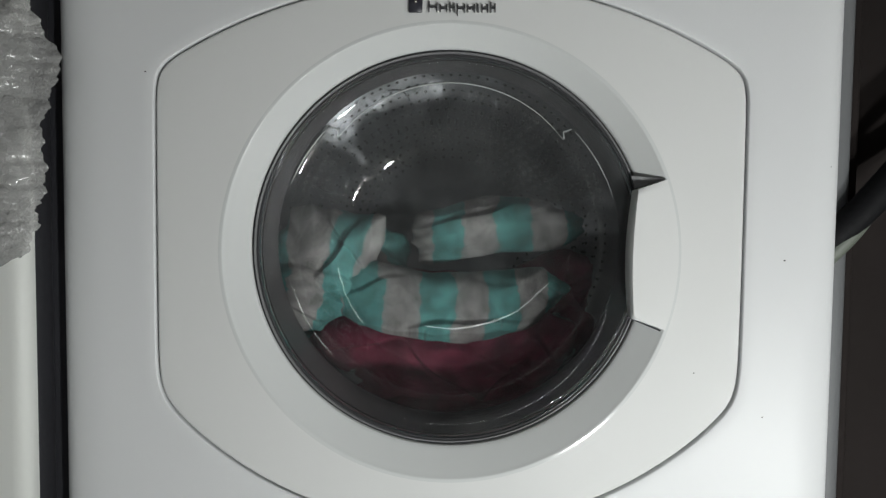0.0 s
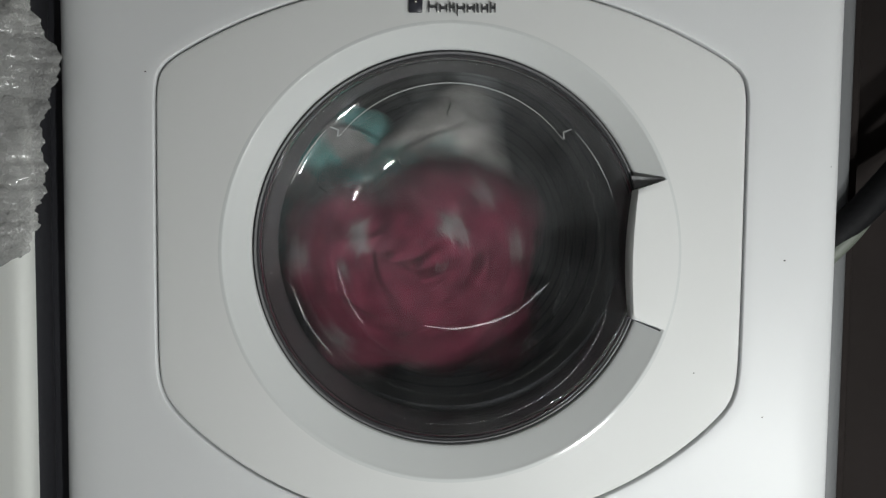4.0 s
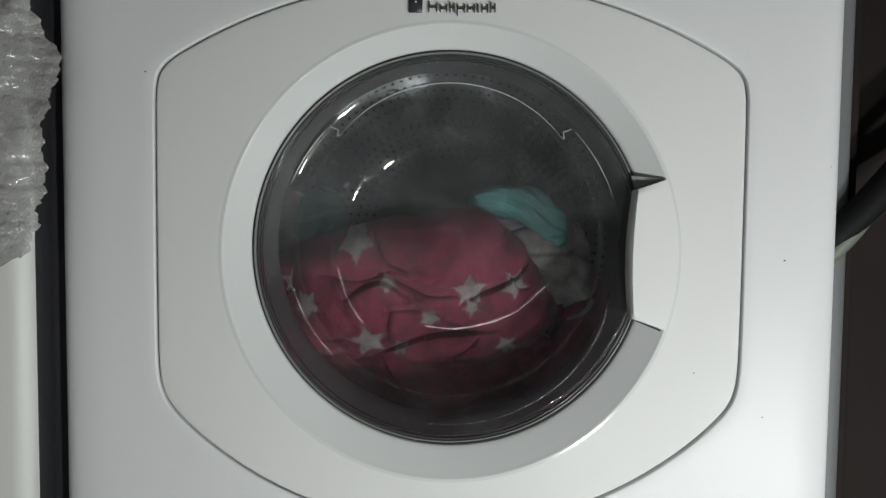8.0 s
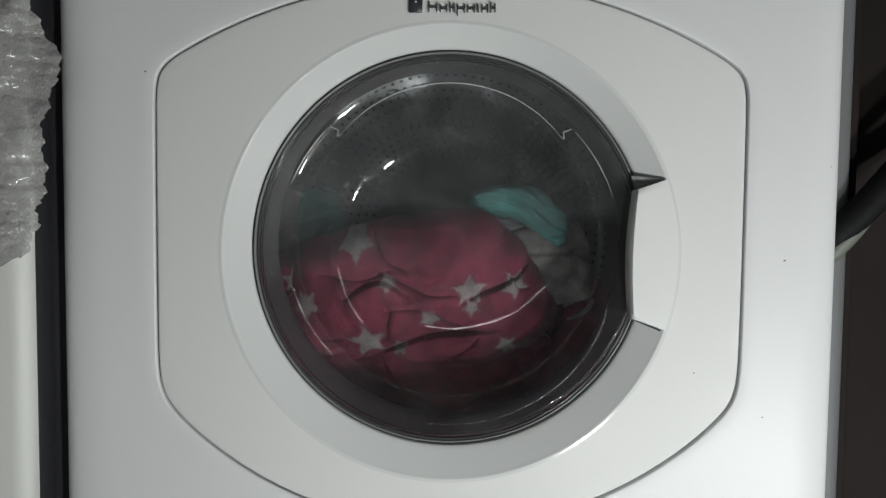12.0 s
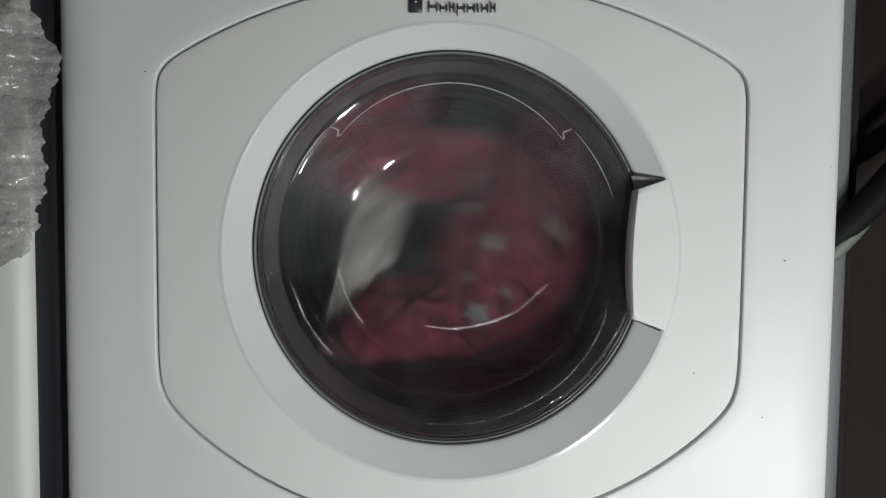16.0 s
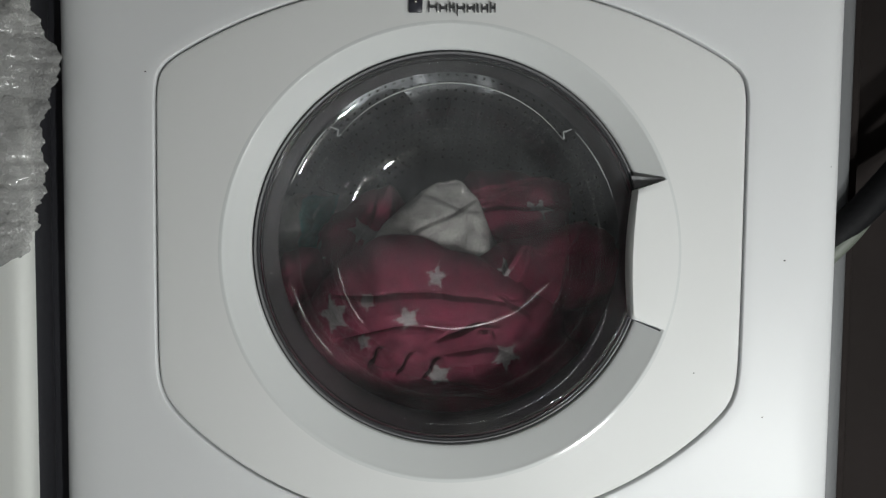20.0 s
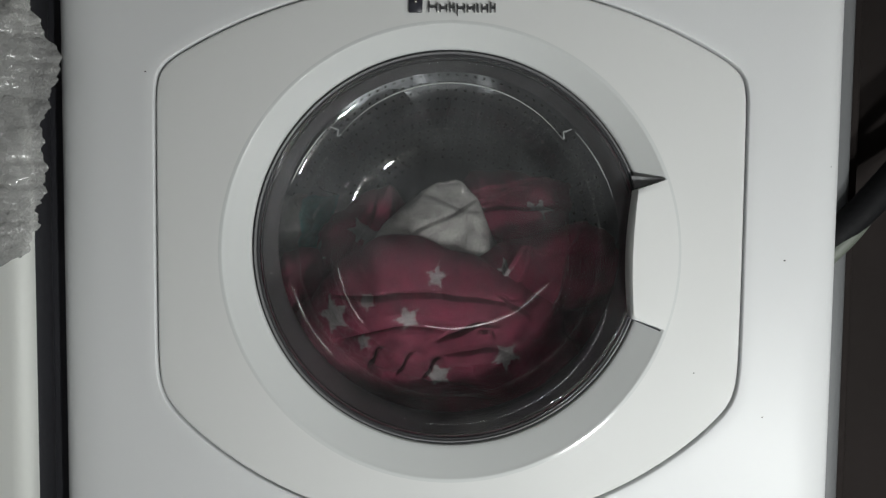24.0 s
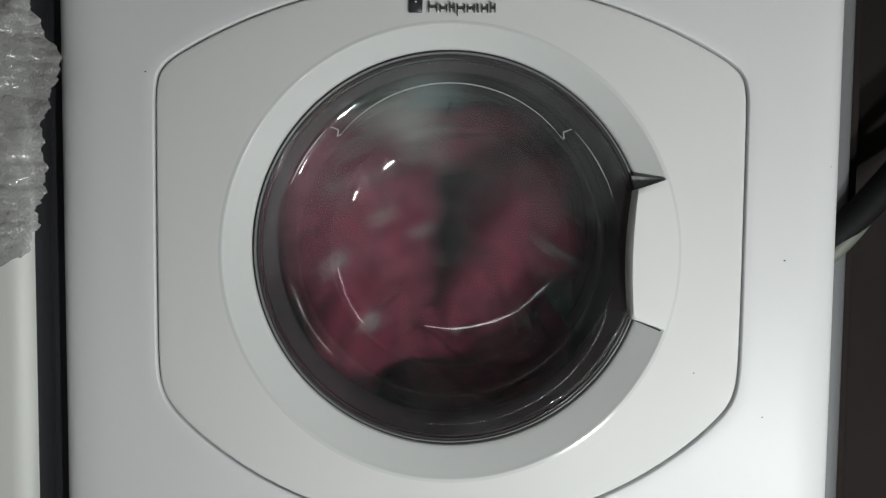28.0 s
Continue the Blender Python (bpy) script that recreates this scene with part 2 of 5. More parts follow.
# ------------------------------------------------------------------ room
def room():
    def slab(name, x0, x1, y0, y1, z0, z1, mat, label, category):
        tagged(part(name, box_bm(x0, x1, y0, y1, z0, z1), mat, None), label, category, kind="structure")
    slab("floor", -2.0, 2.0, -2.6, 0.8, -0.1, 0.0, FLOOR, "brown vinyl kitchen floor", "floor")
    slab("ceiling", -2.0, 2.0, -2.6, 0.8, 2.4, 2.5, PLASTER, "plain pale plaster ceiling", "ceiling")
    slab("wall_north", -2.0, 2.0, 0.7, 0.8, 0.0, 2.4, PLASTER, "plain wall behind the machines", "wall")
    slab("wall_south", -2.0, 2.0, -2.6, -2.5, 0.0, 2.4, PLASTER, "plain wall facing the machines", "wall")
    slab("wall_west", -2.0, -1.9, -2.5, 0.7, 0.0, 2.4, PLASTER, "plain side wall", "wall")
    slab("wall_east", 1.9, 2.0, -2.5, 0.7, 0.0, 2.4, PLASTER, "plain side wall", "wall")


room()

# ------------------------------------------------------------------ washing machine
machine = tagged(new("washing_machine"), "white front-loading washing machine with a round glass porthole", "washing machine")
machine.location = (0, 0, 0)


def soft_min(values, k):
    m = min(values)
    return m - math.log(sum(math.exp(-k * (v - m)) for v in values)) / k


def circle_reach(a, cz, R):
    """How far a ray at the angle a from the porthole's axis runs inside a circle round (0, cz)."""
    dz = AZ - cz
    b = dz * math.sin(a)
    return -b + math.sqrt(b * b - dz * dz + R * R)


def door_reach(a):
    side = 0.2255 / max(1e-6, abs(math.cos(a)))
    return soft_min([min(side, 0.9), circle_reach(a, 0.2275, 0.405), circle_reach(a, 0.5083, 0.2975)], 160)


def rect_reach(a, x, z0, z1, k=300):
    c, s = math.cos(a), math.sin(a)
    side = x / max(1e-6, abs(c))
    end = ((z1 - AZ) if s > 0 else (AZ - z0)) / max(1e-6, abs(s))
    return soft_min([min(side, 3), min(end, 3)], k)


N_ROUND = 720
ANGLES = [2 * math.pi * (i + 0.5) / N_ROUND for i in range(N_ROUND)]


def contour(reach, y):
    return [(AX + reach(a) * math.cos(a), y, AZ + reach(a) * math.sin(a)) for a in ANGLES]


def domed(reach, y):
    """A contour on the door's gently domed face, which falls back towards its edge."""
    return [(p[0], y + 0.3 * max(0.0, math.hypot(p[0] - AX, p[2] - AZ) - 0.182) ** 2, p[2]) for p in contour(reach, y)]


def cabinet():
    gap = 0.0013
    rings = [contour(lambda a: door_reach(a) + gap, 0.03), contour(lambda a: door_reach(a) + gap, 0.004)]
    for dr, y in arc((gap, 0.0018), (gap + 0.0013, -0.0002), 4, False):
        rings.append(contour(lambda a, d=dr: door_reach(a) + d, y))
    rings.append(contour(lambda a: door_reach(a) + 0.012, 0.0))
    edge = lambda inset: (lambda a: rect_reach(a, 0.3025 - inset, 0.07 + inset, 0.83 - inset))
    for t in (0.35, 0.7):
        rings.append(contour(lambda a, t=t: (door_reach(a) + 0.012) * (1 - t) + edge(0.03)(a) * t, 0.0))
    for inset, y in ((0.036, 0.0), (0.029, 0.0003), (0.022, 0.001), (0.016, 0.002), (0.011, 0.0034), (0.007, 0.0052), (0.004, 0.0072), (0.002, 0.0093), (0.0006, 0.0118), (0.0, 0.0145), (0.0, 0.06)):
        rings.append(contour(edge(inset), y))
    dress("front_panel", ring_mesh(rings), WHITE_ENAMEL, machine)
    bm = box_bm(-0.2965, 0.2965, 0.0605, 0.58, 0.02, 0.85)
    # a round mouth for the tub
    bmesh.ops.delete(bm, geom=[f for f in bm.faces if f.normal.y < -0.9], context="FACES")
    part("cabinet_body", bm, WHITE_ENAMEL, machine)
    part("plinth", box_bm(-0.29, 0.29, 0.03, 0.06, 0.02, 0.069), WHITE_PLASTIC, machine)
    part("control_panel", box_bm(-0.2965, 0.2965, 0.004, 0.06, 0.8305, 0.85, 0.004), WHITE_PLASTIC, machine)
    for x in (-0.25, 0.25):
        for y in (0.1, 0.52):
            bm = bmesh.new()
            bmesh.ops.create_cone(bm, cap_ends=True, segments=16, radius1=0.022, radius2=0.018, depth=0.02, matrix=Matrix.Translation((x, y, 0.01)))
            part("foot", bm, RUBBER_HOSE, machine)
    # dark backing behind the door's joint
    dress("door_recess", lathe([(0.165, 0.024), (0.2, 0.0245), (0.30, 0.025)]), BLACK, machine)


cabinet()


def door():
    CR, GR, DROP = 0.1752, 0.1556, 0.0034

    def funnel_reach(a, r):
        """A ring of the funnel, whose outer edge is centred a little lower than the glass."""
        return circle_reach(a, AZ - DROP * max(0.0, min(1.0, (r - GR) / (CR - GR))), r)

    rings = [contour(lambda a: door_reach(a), 0.022), domed(lambda a: door_reach(a), 0.0026)]
    for dr, y in arc((0.0, 0.0022), (-0.0022, 0.0), 5, False):
        rings.append(domed(lambda a, d=dr: door_reach(a) + d, y))
    for t in (0.1, 0.2, 0.3, 0.4, 0.5, 0.6, 0.7, 0.8, 0.9):
        rings.append(domed(lambda a, t=t: (door_reach(a) - 0.0022) * (1 - t) + (funnel_reach(a, CR) + 0.010) * t, 0.0))
    funnel = []
    for r, y in ((CR + 0.003, -0.0002), (CR + 0.0014, -0.0003), (CR + 0.0006, -0.0003), (CR, -0.0001), (CR - 0.0005, 0.0003), (CR - 0.0012, 0.0009), (CR - 0.003, 0.0021), (CR - 0.006, 0.0042), (CR - 0.011, 0.0077), (GR + 0.003, 0.0115), (GR + 0.0012, 0.0128), (GR + 0.0003, 0.0140), (GR - 0.0004, 0.03)):
        funnel.append(contour(lambda a, r=r: funnel_reach(a, r), y))
    body = dress("door", ring_mesh(rings + funnel[:1]), WHITE_PLASTIC, machine, "white moulded door panel")
    dress("door_funnel", ring_mesh(funnel), GLOSS_PLASTIC, body, "glossy white funnel round the glass")

    # handle: a raised tongue that bridges the funnel at the hinge's far side
    verts, faces, ns, nt_ = [], [], 40, 16
    for i in range(ns + 1):
        s = i / ns
        z_in, z_out = 0.4758 + (0.3768 - 0.4758) * s, 0.4840 + (0.3682 - 0.4840) * s
        x_in = 0.1372 + 0.0035 * (2 * s - 1) ** 2 + 0.0012 * (1 - s)
        zo = z_out - AZ
        x_out = math.sqrt((CR + 0.0005) ** 2 - (zo + DROP) ** 2)
        for j in range(nt_ + 1):
            t = j / nt_
            x, z = x_in + (x_out - x_in) * t, z_in + (z_out - z_in) * t
            e = max(0.0, 1 - t / 0.06)
            f = max(0.0, 1 - min(s, 1 - s) / 0.035)
            y = -0.0042 + 0.0022 * t + 0.0035 * (1 - math.sqrt(max(0.0, 1 - e * e))) + 0.0022 * (1 - math.sqrt(max(0.0, 1 - f * f))) * (1 - t)
            verts.append((x, y, z))
    w = nt_ + 1
    for i in range(ns):
        for j in range(nt_):
            faces.append((i * w + j, i * w + j + 1, (i + 1) * w + j + 1, (i + 1) * w + j))
    rim = [i * w for i in range(ns + 1)] + [ns * w + j for j in range(1, w)] + [i * w + w - 1 for i in range(ns - 1, -1, -1)] + [j for j in range(w - 2, 0, -1)]
    base = len(verts)
    verts.extend((verts[k][0] + (0.001 if verts[k][0] < 0.15 else 0), 0.016, verts[k][2]) for k in rim)
    m = len(rim)
    faces.extend((rim[k], rim[(k + 1) % m], base + (k + 1) % m, base + k) for k in range(m))
    me = from_lists(verts, faces)
    bm = bmesh.new()
    bm.from_mesh(me)
    bmesh.ops.recalc_face_normals(bm, faces=bm.faces)
    h = part("door_handle", bm, WHITE_PLASTIC, body, "white pull handle set into the rim")
    mod = h.modifiers.new("edge", "EDGE_SPLIT")
    mod.split_angle = radians(50)

    # painted shade of the finger recess over the handle, and the slit under it
    bm = bmesh.new()
    f = [bm.verts.new(p) for p in ((0.1405, 0.0095, 0.4868), (0.1640, -0.0016, 0.4845), (0.1430, 0.0080, 0.4772))]
    g = [bm.verts.new((v.co.x, v.co.y + 0.004, v.co.z)) for v in f]
    bm.faces.new(f), bm.faces.new(g[::-1])
    for k in range(3):
        bm.faces.new((f[k], f[(k + 1) % 3], g[(k + 1) % 3], g[k]))
    part("finger_recess_shade", bm, RECESS_SHADE, body, "grey wedge painting the shaded finger recess above the handle")
    bm = bmesh.new()
    f = [bm.verts.new(p) for p in ((0.1400, 0.009, 0.3768), (0.1632, -0.0022, 0.3681), (0.1628, -0.0020, 0.3671), (0.1400, 0.009, 0.3758))]
    g = [bm.verts.new((v.co.x, v.co.y + 0.004, v.co.z)) for v in f]
    bm.faces.new(f), bm.faces.new(g[::-1])
    for k in range(4):
        bm.faces.new((f[k], f[(k + 1) % 4], g[(k + 1) % 4], g[k]))
    part("handle_slit", bm, CHARCOAL, body)

    # a thin black seal, a bright bead and the glass
    dress("glass_seal", lathe([(0.1554, 0.026), (0.1554, 0.0150), (0.1549, 0.0144), (0.1545, 0.0150), (0.1545, 0.026)], 200), BLACK, body, "thin black seal round the glass")
    dress("bead", lathe([(0.1544, 0.026), (0.1544, 0.0146), (0.1539, 0.0139), (0.1533, 0.0139), (0.1528, 0.0146), (0.1528, 0.026)], 200), BEAD, body, "thin grey plastic bead")
    ring = [(0.1526, 0.024), (0.1526, 0.0165), (0.1523, 0.0150), (0.1518, 0.0142), (0.1510, 0.0139), (0.1503, 0.0144), (0.1500, 0.0155), (0.1500, 0.024)]
    g = dress("glass_ring", lathe(ring, 200, True), SMOKED, body, "glossy smoked rim of the porthole")
    g.visible_shadow = False
    bowl = [(0.1497, 0.0150), (0.1488, 0.0138), (0.1475, 0.0131), (0.1458, 0.0130), (0.1437, 0.0132), (0.1412, 0.0137), (0.1385, 0.0144), (0.1355, 0.0155), (0.132, 0.0173), (0.1275, 0.0204), (0.122, 0.0256), (0.116, 0.0332), (0.110, 0.042), (0.104, 0.0505), (0.098, 0.057), (0.090, 0.0620), (0.080, 0.0652), (0.066, 0.068), (0.045, 0.0705), (0.02, 0.072), (0.0004, 0.0723)]
    back = shifted(bowl, 0.0022)[::-1]
    g = dress("glass_bowl", lathe(bowl[::-1] + back[::-1], 200, caps=True), BOWL_GLASS, body, "clear moulded glass bowl, wet inside")
    g.visible_shadow = False


    # drops and streaks of suds on the glass, and the two notches of the mould
    def depth_of(r):
        rs = sorted((p[0], p[1]) for p in bowl)
        return float(np.interp(r, [p[0] for p in rs], [p[1] for p in rs]))

    def streak(name, pts, rad, mat):
        verts, faces = [], []
        for k, (x, z) in enumerate(pts):
            p, q = pts[max(0, k - 1)], pts[min(len(pts) - 1, k + 1)]
            n = math.hypot(q[0] - p[0], q[1] - p[1]) or 1
            nx, nz = -(q[1] - p[1]) / n, (q[0] - p[0]) / n
            w = rad * math.sin(math.pi * (k + 0.5) / len(pts)) ** 0.6
            y = depth_of(math.hypot(x, z)) - 0.0003
            for j in range(6):
                a = 2 * math.pi * j / 6
                verts.append((AX + x + nx * w * math.cos(a), y + 0.6 * w * math.sin(a), AZ + z + nz * w * math.cos(a)))
        for k in range(len(pts) - 1):
            faces.extend((k * 6 + j, k * 6 + (j + 1) % 6, k * 6 + 6 + (j + 1) % 6, k * 6 + 6 + j) for j in range(6))
        dress(name, from_lists(verts, faces), mat, body)

    def curl(cx, cz, r, a0, a1, n=9):
        return [(cx + r * math.cos(radians(a0 + (a1 - a0) * i / n)), cz + r * math.sin(radians(a0 + (a1 - a0) * i / n))) for i in range(n + 1)]

    # pale opaque ribs and notches paint in the glint of the moulded edge
    streak("moulded_rib", curl(0, 0.0175, 0.1133, 38, 141, 60), 0.0006, EDGE_GLINT)
    streak("moulded_rib", curl(0, 0, 0.1348, 136, 158, 24), 0.0006, EDGE_GLINT)
    streak("moulded_rib", curl(0, 0, 0.1348, 18, 44, 24), 0.0004, EDGE_GLINT)
    streak("water_streak", [(-0.002, 0.121), (-0.0005, 0.118), (-0.0012, 0.114), (-0.003, 0.111), (-0.0026, 0.108)], 0.0006, WATER)
    streak("water_streak", curl(-0.037, 0.074, 0.006, 150, 330), 0.0006, WATER)
    streak("water_streak", curl(-0.044, 0.113, 0.012, 20, 120), 0.0006, WATER)
    streak("water_streak", [(-0.0195, -0.072), (-0.0197, -0.078), (-0.0195, -0.084)], 0.0007, WATER)
    streak("water_streak", curl(0.0405, -0.067, 0.0055, 130, -50), 0.0007, WATER)
    streak("water_streak", [(0.03, -0.1025), (0.034, -0.1005), (0.0385, -0.0985)], 0.0005, WATER)
    streak("water_streak", [(0.0315, -0.107), (0.036, -0.105), (0.0395, -0.103)], 0.0005, WATER)
    streak("water_streak", curl(-0.096, 0.056, 0.012, 200, 275), 0.0005, WATER)
    for s in (-1, 1):
        streak("mould_notch", [(s * 0.0865, 0.0905), (s * 0.0895, 0.0885), (s * 0.0885, 0.0935), (s * 0.0945, 0.0955)], 0.0007, EDGE_GLINT)

    # badge: a dark square with a light spot, and grey bars for the maker's mark
    badge = bmesh.new()
    def bar(bm, x0, x1, z0, z1, y0=-0.0022, y1=0.004):
        bmesh.ops.create_cube(bm, size=1, matrix=Matrix.Translation(((x0 + x1) / 2, (y0 + y1) / 2, (z0 + z1) / 2)) @ Matrix.Diagonal((x1 - x0, y1 - y0, z1 - z0, 1)))
    bar(badge, -0.0330, -0.0226, 0.6075, 0.6195)
    bmesh.ops.bevel(badge, geom=[e for e in badge.edges], offset=0.0006, segments=1, affect="EDGES")
    b = part("badge", badge, BADGE_DARK, body, "small charcoal square badge")
    bm = bmesh.new()
    bmesh.ops.create_uvsphere(bm, u_segments=12, v_segments=6, radius=0.0014, matrix=Matrix.Translation((-0.0278, -0.0022, 0.6155)) @ Matrix.Diagonal((1, 0.3, 1, 1)))
    part("badge_spot", bm, CHROME, b)
    x = -0.0178
    for wide, tall, hang in ((0.0066, 0.0078, 0), (0.0056, 0.0056, 0), (0.0038, 0.0074, 0), (0.0060, 0.0056, 0.0026), (0.0056, 0.0056, 0), (0.0014, 0.0060, 0), (0.0050, 0.0056, 0), (0.0038, 0.0074, 0)):
        bm = bmesh.new()
        z0, z1, s = 0.6081 - hang, 0.6081 + tall, 0.0007
        if wide < 0.002:
            bar(bm, x, x + wide * 0.7, z0, z1)
        else:
            bar(bm, x, x + s, z0, z1)
            bar(bm, x + wide - s, x + wide, 0.6081, z1 - (0.001 if tall > 0.006 else 0))
            bar(bm, x + s, x + wide - s, 0.6081 + 0.4 * tall, 0.6081 + 0.4 * tall + s)
        part("badge_bar", bm, BADGE_GREY, b)
        x += wide + 0.0018
    # the gasket behind the glass
    prof = [(0.166, 0.030), (0.1605, 0.030), (0.1575, 0.033), (0.1568, 0.042), (0.1564, 0.055), (0.1558, 0.070), (0.1549, 0.085), (0.1540, 0.097), (0.1540, 0.105), (0.157, 0.112), (0.166, 0.116)]
    dress("gasket", lathe(prof, 160), GASKET, machine, "grey rubber door seal")


door()


def drum_part():
    drum = new("drum")
    drum.parent = machine
    drum.location = (AX, 0.11, AZ)
    tagged(drum, "perforated stainless steel drum")
    prof = [(0.160, 0.004), (0.158, 0.0), (0.161, -0.003), (0.170, -0.002), (0.215, 0.006), (0.228, 0.011), (0.235, 0.02), (0.236, 0.05), (0.236, 0.26), (0.230, 0.257), (0.215, 0.262)]
    me = lathe(prof, 128, False, 0, 0)
    dress("drum_shell", me, STEEL, drum, "brushed stainless steel shell")
    verts, faces = [], []
    for k in range(14):
        for i in range(84):
            a = 2 * math.pi * (i + 0.5 * (k % 2)) / 84
            if abs(((a * 3 / (2 * math.pi)) % 1) - 0.5) < 0.1:
                continue
            y, base = 0.04 + 0.0155 * k, len(verts)
            for j in range(8):
                b = 2 * math.pi * j / 8
                aa = a + 0.0026 * math.cos(b) / 0.2352
                verts.append((0.2352 * math.cos(aa), y + 0.0026 * math.sin(b), 0.2352 * math.sin(aa)))
            faces.append(tuple(range(base, base + 8)))
    # rear wall: pressed with shallow rays, holes between them
    def rear_depth(r, a):
        x, z = r * math.cos(a), r * math.sin(a)
        return 0.258 + 0.058 * (1 - (r / 0.215) ** 2) + 0.0035 * noise.noise((x * 14, 3.0, z * 14)) + 0.0013 * noise.noise((x * 45, 7.0, z * 45))

    rings = []
    for k in range(40):
        r = 0.215 * (1 - k / 39) + 0.0005
        lift = max(0.0, min(1.0, (0.2 - r) / 0.03)) * max(0.0, min(1.0, (r - 0.06) / 0.03))
        ring = []
        for i in range(360):
            a = 2 * math.pi * i / 360
            ring.append((r * math.cos(a), rear_depth(r, a) - 0.0005 * lift * max(0.0, math.cos(30 * a)), r * math.sin(a)))
        rings.append(ring)
    dress("drum_rear_wall", ring_mesh(rings), REAR_STEEL, drum, "steel rear wall with pressed rays")
    for k in range(11):
        r = 0.098 + 0.0098 * k
        count = int(2 * math.pi * r / 0.0112)
        for i in range(count):
            a, base = 2 * math.pi * (i + 0.5 * (k % 2)) / count, len(verts)
            for j in range(8):
                b = 2 * math.pi * j / 8
                verts.append((r * math.cos(a) + 0.0021 * math.cos(b), rear_depth(r, a) - 0.0007, r * math.sin(a) + 0.0021 * math.sin(b)))
            faces.append(tuple(range(base, base + 8)))
    tagged(dress("perforations", from_lists(verts, faces), BLACK, drum), kind="stuff")
    for k in range(3):
        a = 2 * math.pi * (k + 0.5) / 3
        rings = []
        for y, f in ((0.022, 0.15), (0.03, 0.75), (0.05, 1.0), (0.21, 1.0), (0.235, 0.75), (0.25, 0.15)):
            ring = []
            for j in range(13):
                u = -1 + 2 * j / 12
                hgt = 0.042 * f * (1 - abs(u) ** 2.2) ** 0.9
                aa, rr = a + u * 0.036 / 0.236, 0.2345 - hgt
                ring.append((rr * math.cos(aa), y, rr * math.sin(aa)))
            rings.append(ring)
        verts = [p for r in rings for p in r]
        faces = [(i * 13 + j, i * 13 + j + 1, (i + 1) * 13 + j + 1, (i + 1) * 13 + j) for i in range(5) for j in range(12)]
        dress("paddle", from_lists(verts, faces), STEEL, drum, "rounded steel lifting paddle")
    return drum


drum = drum_part()

# ------------------------------------------------------------------ neighbours
def left_appliance():
    thing = tagged(new("kitchen_appliance"), "white enamelled appliance beside the washing machine, sides darkened for shade", "appliance")
    x1 = -0.3158
    rings = []
    for inset, y in ((0.3, -0.024), (0.012, -0.024), (0.008, -0.0235), (0.0045, -0.0218), (0.002, -0.019), (0.0005, -0.015), (0.0, -0.010), (0.0, -0.006)):
        rings.append([(-0.9 + inset, y, 0.05 + inset * 0.5), (x1 - inset, y, 0.05 + inset * 0.5), (x1 - inset, y, 0.86 - inset * 0.5), (-0.9 + inset, y, 0.86 - inset * 0.5)])
    dress("front_panel", ring_mesh(rings, cap=False), CREAM_ENAMEL, thing, "off-white enamel front")
    part("front_inlay", box_bm(-0.61, -0.60, -0.0239, -0.005, 0.19, 0.71), CREAM_ENAMEL, thing)
    # side coloured dark grey to stand for its shade between the machines
    part("side_panel", box_bm(-0.89, x1 - 0.0005, -0.0055, 0.022, 0.0, 0.855, 0.002), SIDE_SHADE, thing, "side coloured dark grey for its shade")
    # widened casing fills the gap; its charcoal stands in for the gap's shade
    part("rear_body", box_bm(-0.885, -0.2998, 0.0265, 0.6, 0.0, 0.853, 0.002), CHARCOAL, thing, "charcoal rear casing, widened to fill the shaded gap")


left_appliance()


def right_side():
    board = tagged(new("upright_board"), "pale grey painted upright board with a rounded edge", "board")
    bm = box_bm(0.30, 0.3375, 0.055, 0.60, 0.0, 1.2, 0.013, 6)
    part("board_panel", bm, GREY_TRIM, board)
    cab = tagged(new("dark_cabinet"), "dark brown lacquered cabinet beside the washing machine", "cabinet")
    part("side_panel", box_bm(0.352, 0.9, 0.10, 0.62, 0.0, 1.5, 0.006, 3), DARK_WOOD, cab)
    part("edge_strip", box_bm(0.3415, 0.3515, 0.075, 0.14, 0.0, 1.5, 0.004, 3), DARK_WOOD, cab, "glossy dark edge strip")


right_side()


def hose(name, points, radius, mat, label):
    cu = bpy.data.curves.new(name, "CURVE")
    cu.dimensions, cu.bevel_depth, cu.bevel_resolution, cu.use_fill_caps = "3D", radius, 4, True
    sp = cu.splines.new("BEZIER")
    sp.bezier_points.add(len(points) - 1)
    for b, p in zip(sp.bezier_points, points):
        b.co, b.handle_left_type, b.handle_right_type = p, "AUTO", "AUTO"
    tmp = bpy.data.objects.new("tmp", cu)
    scene.collection.objects.link(tmp)
    me = bpy.data.meshes.new_from_object(tmp.evaluated_get(bpy.context.evaluated_depsgraph_get()))
    bpy.data.objects.remove(tmp)
    me.materials.clear()
    ob = dress(name, me, mat, None)
    tagged(ob, label, "hose")
    return ob


hose("drain_hose", [(0.30, 0.060, 0.420), (0.333, 0.046, 0.454), (0.372, 0.042, 0.500), (0.43, 0.05, 0.560), (0.50, 0.09, 0.618)], 0.0125, RUBBER_HOSE, "black rubber hose slanting out from behind the machine")
hose("water_hose", [(0.30, 0.058, 0.405), (0.322, 0.048, 0.431), (0.338, 0.047, 0.450), (0.356, 0.056, 0.472), (0.385, 0.072, 0.505), (0.43, 0.09, 0.55)], 0.0082, GREEN_HOSE, "pale green vinyl water hose under the black one")

